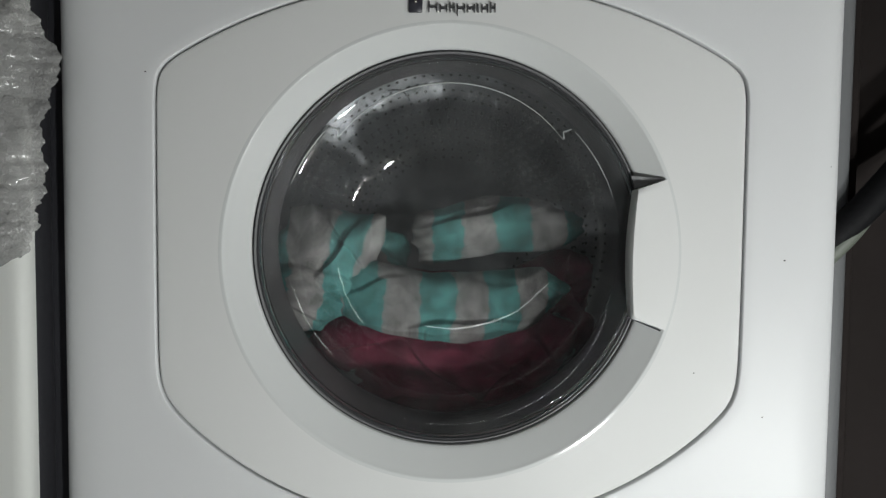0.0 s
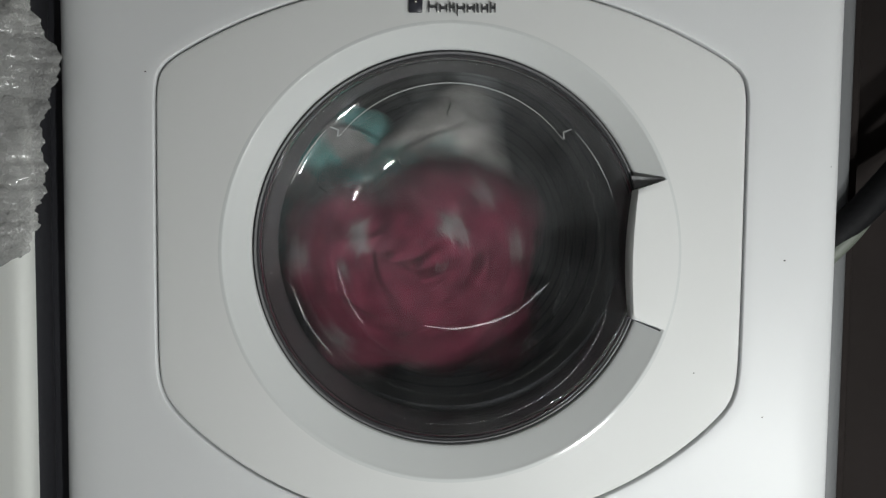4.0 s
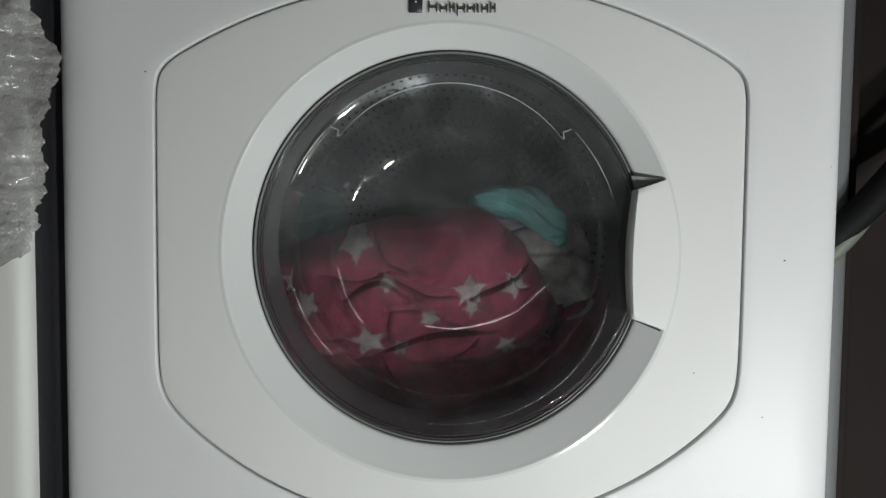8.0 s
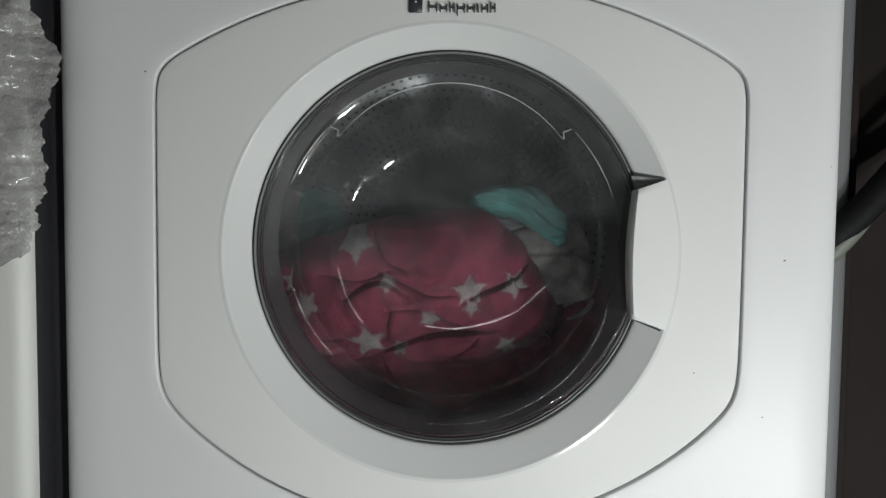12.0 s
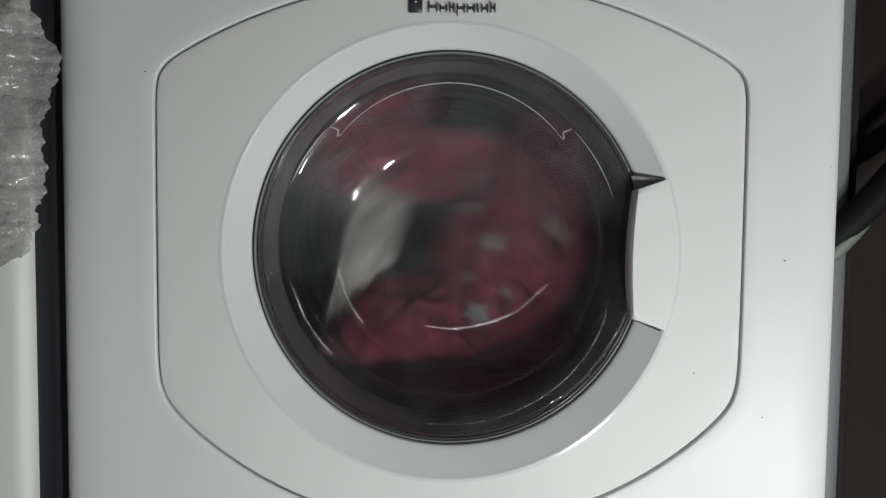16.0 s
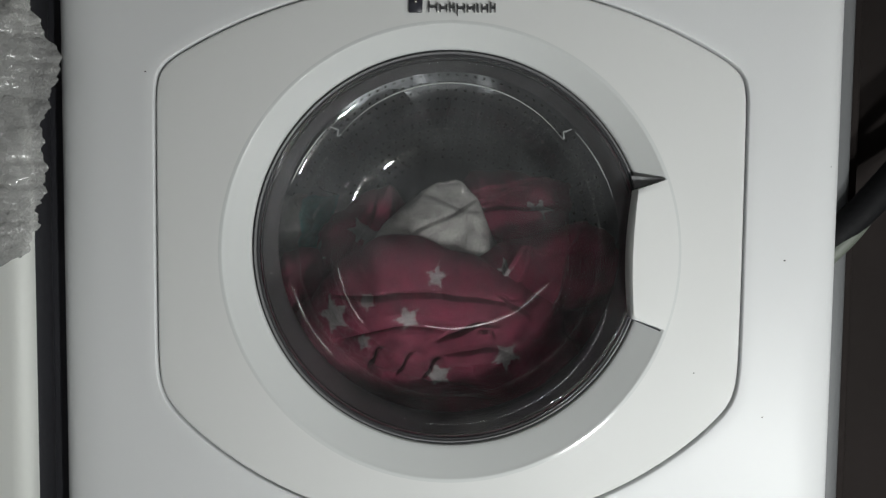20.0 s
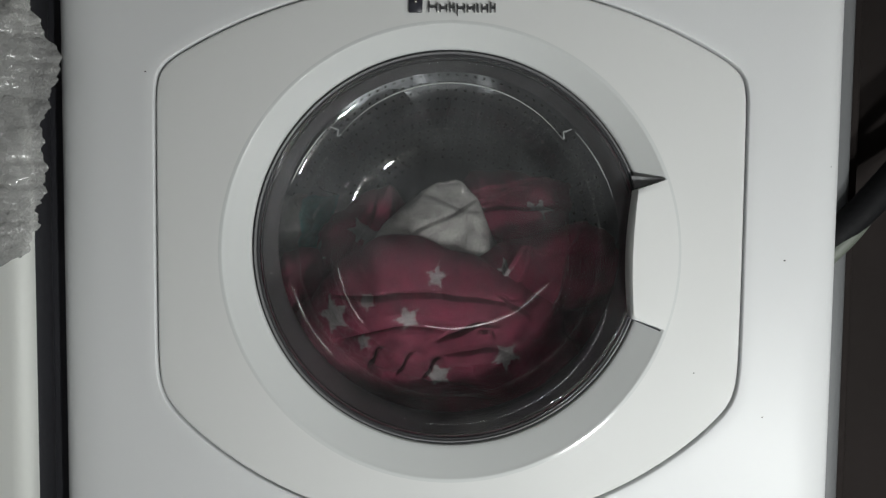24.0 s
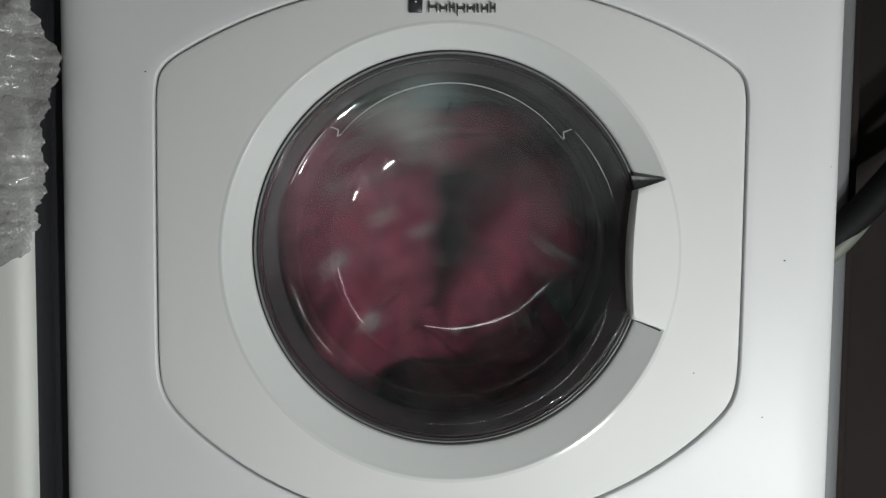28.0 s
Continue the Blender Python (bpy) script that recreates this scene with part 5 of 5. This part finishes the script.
    sweep("T3", [(0.8, -10.5, 1.4, 1.4), (1, -8.3, 3.1, 1.0), (1.2, -1.8, -0.1, 1.0), (1.4, 5.3, -4.5, 2.0), (1.6, 4.7, -11.5, 7.0), (1.85, -10.4, -14.1, 10.0), (2.1, -15.0, -2.7, 5.0), (2.3, -9.9, 5.2, 1.0), (2.5, 0.3, 4.8, 0.8), (2.7, -6.1, -12.2, 1.4), (2.9, -14.8, -7.7, 4.0), (3, -12.8, 0.3, 2.0), (3.2, -3.0, 6.9, 1.0), (3.4, 7.1, -1.8, 3.0)],
          [(3.6, -3.1, -13.2, 9.0), (3.9, -13.5, 0.1, 6.0), (4.2, 0.3, 7.0, 3.0), (4.5, 1.8, -12.0, 9.0), (4.8, -13.5, -1.0, 6.0), (5.1, -0.8, 7.5, 3.0), (5.4, 3.6, -10.1, 9.0), (5.7, -13.8, 0.0, 8.0), (5.95, 3.6, 8.7, 3.0), (6.2, 5.6, 1.5, 6.0), (6.5, -5.5, -13.5, 10.0), (6.7, -13.8, 0.0, 8.0)],
          [(12.98, 9.1, -6.4, 12.0), (13.28, 5.1, 7.6, 6.0), (13.53, -9.0, 7.3, 3.0), (13.78, -12.9, -9.0, 10.0), (14.08, 5.9, -11.9, 13.0), (14.33, 8.3, 5.9, 7.0), (14.58, -3.8, 9.0, 2.4), (14.73, -11.2, 3.8, 2.4), (14.88, -15.4, -1.1, 6.0), (15.08, -7.4, -14.7, 13.0), (15.38, 9.6, 1.5, 12.0), (15.53, -9.2, 9.2, 5.0), (15.68, -14.0, 3.8, 5.0), (15.98, -6.1, -14.9, 14.0), (16.28, 7.0, 2.7, 12.0), (16.43, -2.1, 10.9, 4.0), (16.58, -8.9, 5.5, 2.4), (16.73, -14.7, -0.5, 6.0), (16.98, -2.0, -14.9, 14.0), (17.18, 6.4, 7.7, 7.0), (17.33, -3.2, 8.5, 3.0), (17.53, -10.0, 1.5, 2.4), (17.73, -14.8, -9.0, 10.0), (17.98, 6.0, -9.4, 14.0), (18.23, 5.1, 9.4, 6.0), (18.38, -5.5, 5.6, 2.4), (18.56, -11.3, 3.8, 3.0)],
          [(24.7, -15.0, 5.2, 5.0), (25, -11.2, 6.3, 2.0), (25.3, 5.7, 2.7, 1.4), (25.5, 7.3, 3.2, 1.0), (25.7, 4.9, -6.3, 3.0), (25.85, -9.3, -13.7, 11.0), (26, -11.2, 11.0, 6.0), (26.15, 3.1, 8.8, 4.0), (26.35, 6.7, -6.1, 11.0), (26.7, -14.3, -3.8, 11.0), (26.9, -2.0, 10.0, 6.0), (27.1, 7.8, 0.1, 11.0), (27.4, -8.8, 10.9, 5.0), (27.55, 7.5, 5.4, 3.0), (27.8, 0.6, -11.3, 12.0), (28, -14.3, -6.3, 11.0)])
    sweep("T4", [(0.8, -13.1, -2.1, 4.0), (1, -10.9, 4.7, 4.0), (1.2, -4.1, 2.6, 3.0), (1.45, 6.2, -5.5, 6.0), (1.7, -1.9, -14.9, 11.0), (2, -15.0, -0.4, 5.0), (2.2, -8.7, 10.3, 4.0), (2.4, 3.6, 6.5, 3.0), (2.6, 7.1, -7.4, 3.0), (2.8, -8.6, -12.3, 4.0), (3, -14.8, 4.7, 4.0), (3.2, 3.6, 9.3, 4.0), (3.4, 9.6, 0.4, 6.0)],
          [(3.7, -5.6, -14.3, 11.0), (4, -12.2, 5.8, 5.0), (4.3, 4.9, 4.9, 5.0), (4.6, -1.9, -14.5, 12.0), (4.9, -12.9, 4.7, 6.0), (5.2, 3.7, 5.4, 5.0), (5.5, -3.1, -14.5, 12.0), (5.8, -8.9, 10.5, 6.0), (6, 0.2, 11.5, 4.0), (6.3, 9.0, 2.6, 6.0), (6.6, 5.5, -8.6, 11.0)],
          [(12.94, 10.2, -7.4, 14.0), (13.24, 5.8, 8.9, 8.0), (13.49, -10.1, 8.6, 5.0), (13.74, -14.5, -10.4, 12.0), (14.04, 6.7, -13.8, 15.0), (14.29, 9.3, 6.9, 9.0), (14.54, -4.2, 10.6, 4.4), (14.69, -12.6, 4.5, 4.4), (14.84, -17.2, -1.2, 8.0), (15.04, -8.3, -17.2, 15.0), (15.34, 10.7, 1.8, 14.0), (15.49, -10.4, 10.8, 7.0), (15.64, -15.7, 4.5, 7.0), (15.94, -6.8, -17.4, 16.0), (16.24, 7.8, 3.3, 14.0), (16.39, -2.3, 12.8, 6.0), (16.54, -10.0, 6.5, 4.4), (16.69, -16.6, -0.5, 8.0), (16.94, -2.3, -17.3, 16.0), (17.14, 7.2, 9.0, 9.0), (17.29, -3.6, 10.0, 5.0), (17.49, -11.3, 1.8, 4.4), (17.69, -16.7, -10.5, 12.0), (17.94, 6.7, -10.9, 16.0), (18.19, 5.7, 11.0, 8.0), (18.34, -6.1, 6.5, 4.4), (18.52, -12.7, 4.5, 5.0)],
          [(24.8, -13.5, 5.3, 6.0), (25.1, -8.8, 9.8, 5.0), (25.4, -9.8, 7.0, 4.0), (25.6, -5.2, 5.3, 3.0), (25.8, 1.8, -8.5, 10.0), (26.2, -14.3, -0.1, 11.0), (26.5, -5.3, 10.3, 4.0), (26.7, 0.3, 5.4, 4.0), (26.9, 6.7, -6.1, 11.0), (27.2, -14.5, -0.2, 12.0), (27.45, -8.9, 11.6, 6.0), (27.6, -0.9, 9.8, 4.0), (27.9, 8.3, 0.2, 10.0), (28, 8.5, -6.0, 11.0)])
    sweep("T5", [(0.8, -11.4, -0.9, 4.0), (1, -5.6, -0.1, 0.8), (1.2, -1.3, -2.8, 0.8), (1.4, 3.7, -6.2, 2.0), (1.6, 0.6, -12.0, 9.0), (1.85, -11.8, -8.7, 11.0), (2.1, -13.0, 2.4, 7.0), (2.3, -1.9, 4.8, 1.2), (2.5, 5.2, -1.1, 1.2), (2.7, -1.9, -12.0, 9.0), (2.9, -14.1, -3.7, 10.0), (3.1, -8.4, 5.8, 2.0), (3.3, 4.7, 1.6, 1.4), (3.5, 1.8, -12.3, 11.0)],
          [(3.8, -14.3, -6.3, 11.0), (4.1, -4.1, 7.5, 3.0), (4.35, 4.8, -0.7, 3.0), (4.7, -8.1, -12.4, 11.0), (5, -5.2, 7.5, 3.0), (5.3, 5.0, -2.5, 5.0), (5.6, -11.8, -7.5, 11.0), (5.8, -5.5, 10.0, 7.0), (6, 4.3, 8.3, 5.0), (6.3, 6.4, 1.4, 9.0), (6.6, 3.8, -11.4, 13.0)],
          [(12.93, 8.3, -6.2, 12.6), (13.23, 4.7, 7.2, 6.6), (13.48, -8.2, 6.9, 3.6), (13.73, -11.7, -8.7, 10.6), (14.03, 5.4, -11.5, 13.6), (14.28, 7.6, 5.5, 7.6), (14.53, -3.4, 8.6, 3.0), (14.68, -10.2, 3.6, 3.0), (14.83, -14.0, -1.1, 6.6), (15.03, -6.7, -14.2, 13.6), (15.33, 8.8, 1.3, 12.6), (15.48, -8.4, 8.7, 5.6), (15.63, -12.7, 3.6, 5.6), (15.93, -5.5, -14.4, 14.6), (16.23, 6.4, 2.5, 12.6), (16.38, -1.9, 10.4, 4.6), (16.53, -8.1, 5.3, 3.0), (16.68, -13.4, -0.5, 6.6), (16.93, -1.8, -14.4, 14.6), (17.13, 5.9, 7.3, 7.6), (17.28, -2.9, 8.1, 3.6), (17.48, -9.1, 1.4, 3.0), (17.68, -13.5, -8.7, 10.6), (17.93, 5.5, -9.1, 14.6), (18.18, 4.7, 8.9, 6.6), (18.33, -5.0, 5.3, 3.0), (18.51, -10.3, 3.6, 3.6)],
          [(24.8, -13.2, 2.4, 8.0), (25, -7.4, 5.3, 3.0), (25.25, -3.0, 5.3, 2.0), (25.5, -4.0, 3.7, 1.4), (25.7, 2.6, -2.9, 3.0), (25.9, -0.7, -12.6, 12.0), (26.2, -13.2, -3.9, 12.0), (26.4, -8.9, 7.6, 6.0), (26.55, -0.3, 6.5, 3.0), (26.8, 5.4, 0.4, 4.0), (27, 0.6, -11.5, 13.0), (27.25, -12.6, -1.4, 12.0), (27.45, -2.0, 11.1, 6.0), (27.6, 4.2, 8.8, 4.0), (27.8, 5.6, -5.0, 13.0), (28, -8.4, -13.2, 15.0)])
    sweep("T6", [(0.86, -10.6, 1.4, 2.2), (1.06, -8.4, 3.1, 1.8), (1.26, -1.8, -0.1, 1.8), (1.46, 5.4, -4.6, 2.8), (1.66, 4.7, -11.7, 7.8), (1.91, -10.5, -14.3, 10.8), (2.16, -15.2, -2.8, 5.8), (2.36, -10.0, 5.2, 1.8), (2.56, 0.3, 4.8, 1.6), (2.76, -6.2, -12.4, 2.2), (2.96, -15.0, -7.9, 4.8), (3.06, -12.9, 0.2, 2.8), (3.26, -3.0, 6.9, 1.8), (3.46, 7.1, -1.8, 3.8)],
          [(3.66, -3.1, -13.4, 9.8), (3.96, -13.6, 0.1, 6.8), (4.26, 0.3, 7.0, 3.8), (4.56, 1.8, -12.1, 9.8), (4.86, -13.6, -1.1, 6.8), (5.16, -0.8, 7.6, 3.8), (5.46, 3.6, -10.2, 9.8), (5.76, -13.9, -0.0, 8.8), (6.01, 3.6, 8.7, 3.8), (6.26, 5.6, 1.4, 6.8), (6.56, -5.6, -13.6, 10.8), (6.76, -13.9, -0.0, 8.8)],
          [(13.02, 10.1, -6.8, 13.2), (13.32, 5.7, 8.1, 7.2), (13.57, -10.0, 7.7, 4.2), (13.82, -14.4, -9.6, 11.2), (14.12, 6.6, -12.6, 14.2), (14.37, 9.2, 6.2, 8.2), (14.62, -4.2, 9.6, 3.6), (14.77, -12.5, 4.0, 3.6), (14.92, -17.1, -1.2, 7.2), (15.12, -8.2, -15.7, 14.2), (15.42, 10.6, 1.6, 13.2), (15.57, -10.2, 9.7, 6.2), (15.72, -15.5, 4.0, 6.2), (16.02, -6.8, -15.9, 15.2), (16.32, 7.7, 2.9, 13.2), (16.47, -2.3, 11.6, 5.2), (16.62, -9.9, 5.9, 3.6), (16.77, -16.4, -0.5, 7.2), (17.02, -2.3, -15.8, 15.2), (17.22, 7.1, 8.1, 8.2), (17.37, -3.6, 9.0, 4.2), (17.57, -11.2, 1.6, 3.6), (17.77, -16.5, -9.6, 11.2), (18.02, 6.6, -9.9, 15.2), (18.27, 5.7, 10.0, 7.2), (18.42, -6.1, 5.9, 3.6), (18.6, -12.6, 4.0, 4.2)],
          [(24.74, -13.7, 5.3, 7.4), (24.94, -0.3, 7.1, 4.4), (25.24, 3.6, 5.4, 3.4), (25.54, 4.4, -5.3, 4.4), (25.84, -5.7, -14.2, 13.4), (26.24, -11.4, 8.3, 7.4), (26.44, 3.1, 6.0, 3.4), (26.64, 9.2, 2.7, 3.4), (26.94, -1.9, -14.1, 13.4), (27.34, -5.5, 11.8, 7.4), (27.44, 3.1, 12.9, 6.4), (27.64, 9.1, 2.6, 6.4), (28, 0.6, -12.8, 13.4)])
    sweep("W1", [(0.8, -14.0, -3.0, 9.0), (1, -11.6, 7.5, 5.0), (1.2, -8.7, 9.2, 4.0), (1.4, 4.8, 1.5, 3.0), (1.6, 6.2, -5.5, 6.0), (1.9, -2.5, 10.9, 4.0, 30), (2, 2.5, 8.4, 3.0, 48), (2.15, 7.9, 2.2, 1.2), (2.3, 6.3, -6.7, 6.0), (2.5, -1.9, -13.6, 11.0), (2.7, -14.3, -7.7, 4.0), (2.9, -14.3, 0.3, 1.4), (3, -8.3, 1.5, 0.8), (3.15, 2.0, 0.5, 1.2), (3.4, 3.5, -8.3, 9.0)],
          [(3.7, -13.8, -3.5, 8.0), (4, 0.3, 9.3, 4.0), (4.3, 6.5, -7.0, 9.0), (4.6, -13.9, -6.0, 9.0), (4.9, -0.9, 10.4, 4.0), (5.2, 6.5, -5.8, 9.0), (5.5, -14.0, -2.4, 9.0), (5.7, 3.1, 8.8, 4.0), (5.9, 6.4, 0.2, 9.0), (6.2, -9.3, -11.2, 11.0), (6.5, -8.9, 7.6, 6.0), (6.7, 5.3, 6.0, 4.0), (6.85, 8.8, -0.7, 4.0)],
          [(12.5, 10.7, -1.5, 3.4), (12.8, 10.4, 4.9, 4.0), (13.1, -2.0, 9.8, 4.0), (13.5, -12.7, -6.0, 9.0), (14, 6.7, -8.5, 11.0), (14.4, 6.0, 8.4, 6.0), (14.7, -12.8, -0.0, 9.0), (14.85, 5.9, 12.8, 5.0, -25), (15, -1.9, 7.5, 3.0, -32), (15.2, -13.5, -2.2, 6.0), (15.5, 5.6, -8.8, 13.0), (15.85, 1.9, 11.0, 4.0), (16.05, -11.1, -0.4, 6.0), (16.4, 5.6, -8.8, 13.0), (16.7, 2.5, 9.9, 4.0), (16.85, -9.8, 1.9, 4.0), (17.1, -5.7, -12.6, 12.0), (17.5, 8.3, 0.2, 10.0), (17.65, 5.9, 10.5, 5.0), (17.9, -11.4, 5.4, 8.0), (18.2, 0.6, -12.7, 13.0), (18.5, 9.0, 0.3, 6.0), (18.6, 5.8, 4.9, 3.0), (18.7, 3.1, 2.6, 2.4)],
          [(24.5, 2.5, 1.0, 2.4), (24.7, 7.0, -0.6, 2.4), (24.9, 9.2, -2.8, 2.4), (25.1, 9.2, -6.6, 6.0), (25.4, 0.6, -14.0, 13.0), (25.7, -14.6, -4.0, 13.0), (25.9, 1.5, 4.9, 6.0), (26.1, 5.0, 0.3, 6.0), (26.4, 9.2, 0.5, 3.0), (26.6, 6.7, -8.5, 11.0), (26.9, -9.1, 7.1, 8.0), (27.1, 4.9, 5.5, 6.0), (27.4, 0.6, -12.5, 12.0), (27.7, -11.2, 9.3, 6.0), (28, -3.7, 12.2, 6.0)])
    sweep("W2", [(0.8, -15.3, -1.3, 10.0), (1, -11.6, 8.7, 5.0), (1.15, -5.8, 9.1, 3.0), (1.3, -1.3, 5.8, 1.4), (1.5, 4.7, 1.0, 1.4), (1.7, 4.1, -8.3, 9.0), (2, -10.9, -13.0, 14.0), (2.3, -14.0, 5.4, 9.0), (2.5, 3.0, 12.1, 4.0), (2.65, 7.5, 6.5, 3.0), (2.9, 4.3, -8.6, 11.0), (3.2, -14.4, -1.4, 12.0), (3.5, 4.7, 9.9, 4.0)],
          [(3.8, 6.7, -6.1, 11.0), (4.1, -14.4, -2.6, 12.0), (4.45, 4.7, 8.8, 4.0), (4.8, 4.3, -8.6, 11.0), (5.1, -14.4, -1.4, 12.0), (5.4, 4.7, 9.3, 4.0), (5.6, 8.2, 0.2, 9.0), (5.9, -7.0, -12.8, 13.0), (6.2, -9.1, 8.3, 8.0), (6.4, 3.0, 7.5, 2.0), (6.55, 7.5, 4.3, 3.0), (6.8, 4.3, -8.7, 12.0)],
          [(12.9, 5.7, -9.0, 14.0), (13.6, 4.9, 8.3, 6.0), (13.8, -8.9, 7.1, 6.0), (14.1, -12.2, -11.8, 14.0), (14.7, 8.4, 0.1, 11.0), (14.95, -0.3, 8.8, 1.6, -30), (15.1, -7.3, 4.4, 1.4, -34), (15.25, -10.9, 4.7, 4.0), (15.45, -14.3, -8.8, 11.0), (15.75, 8.0, 5.6, 8.0), (15.9, -4.2, 9.2, 3.0), (16, -10.1, 0.1, 6.6), (16.2, -12.1, -11.6, 13.0), (16.7, 7.8, 0.1, 11.0), (16.9, 3.1, 11.1, 5.0), (17.05, -4.2, 10.3, 4.0), (17.3, -14.3, -1.3, 11.0), (17.6, 5.7, -9.0, 14.0), (17.85, 7.6, 7.7, 4.0, -25), (18, 0.0, 5.6, 1.4, -26), (18.12, -6.2, 1.5, 1.4, -20), (18.25, -13.3, -2.1, 5.0), (18.5, -8.3, -12.8, 13.0)],
          [(25.2, -14.9, -9.4, 15.0), (25.55, -8.9, 8.2, 6.0), (25.75, -3.0, 7.0, 3.0), (25.9, 1.9, 4.8, 2.0), (26.05, 5.3, 2.1, 3.0), (26.3, 0.6, -11.5, 13.0), (26.7, -11.8, 7.3, 11.0), (26.85, -0.9, 10.5, 5.0), (27, 5.3, 6.6, 4.0), (27.2, 5.5, -6.2, 12.0), (27.6, -5.5, 11.6, 6.0), (27.8, 3.6, 9.3, 4.0), (28, 8.4, 0.1, 11.0)])


motions()
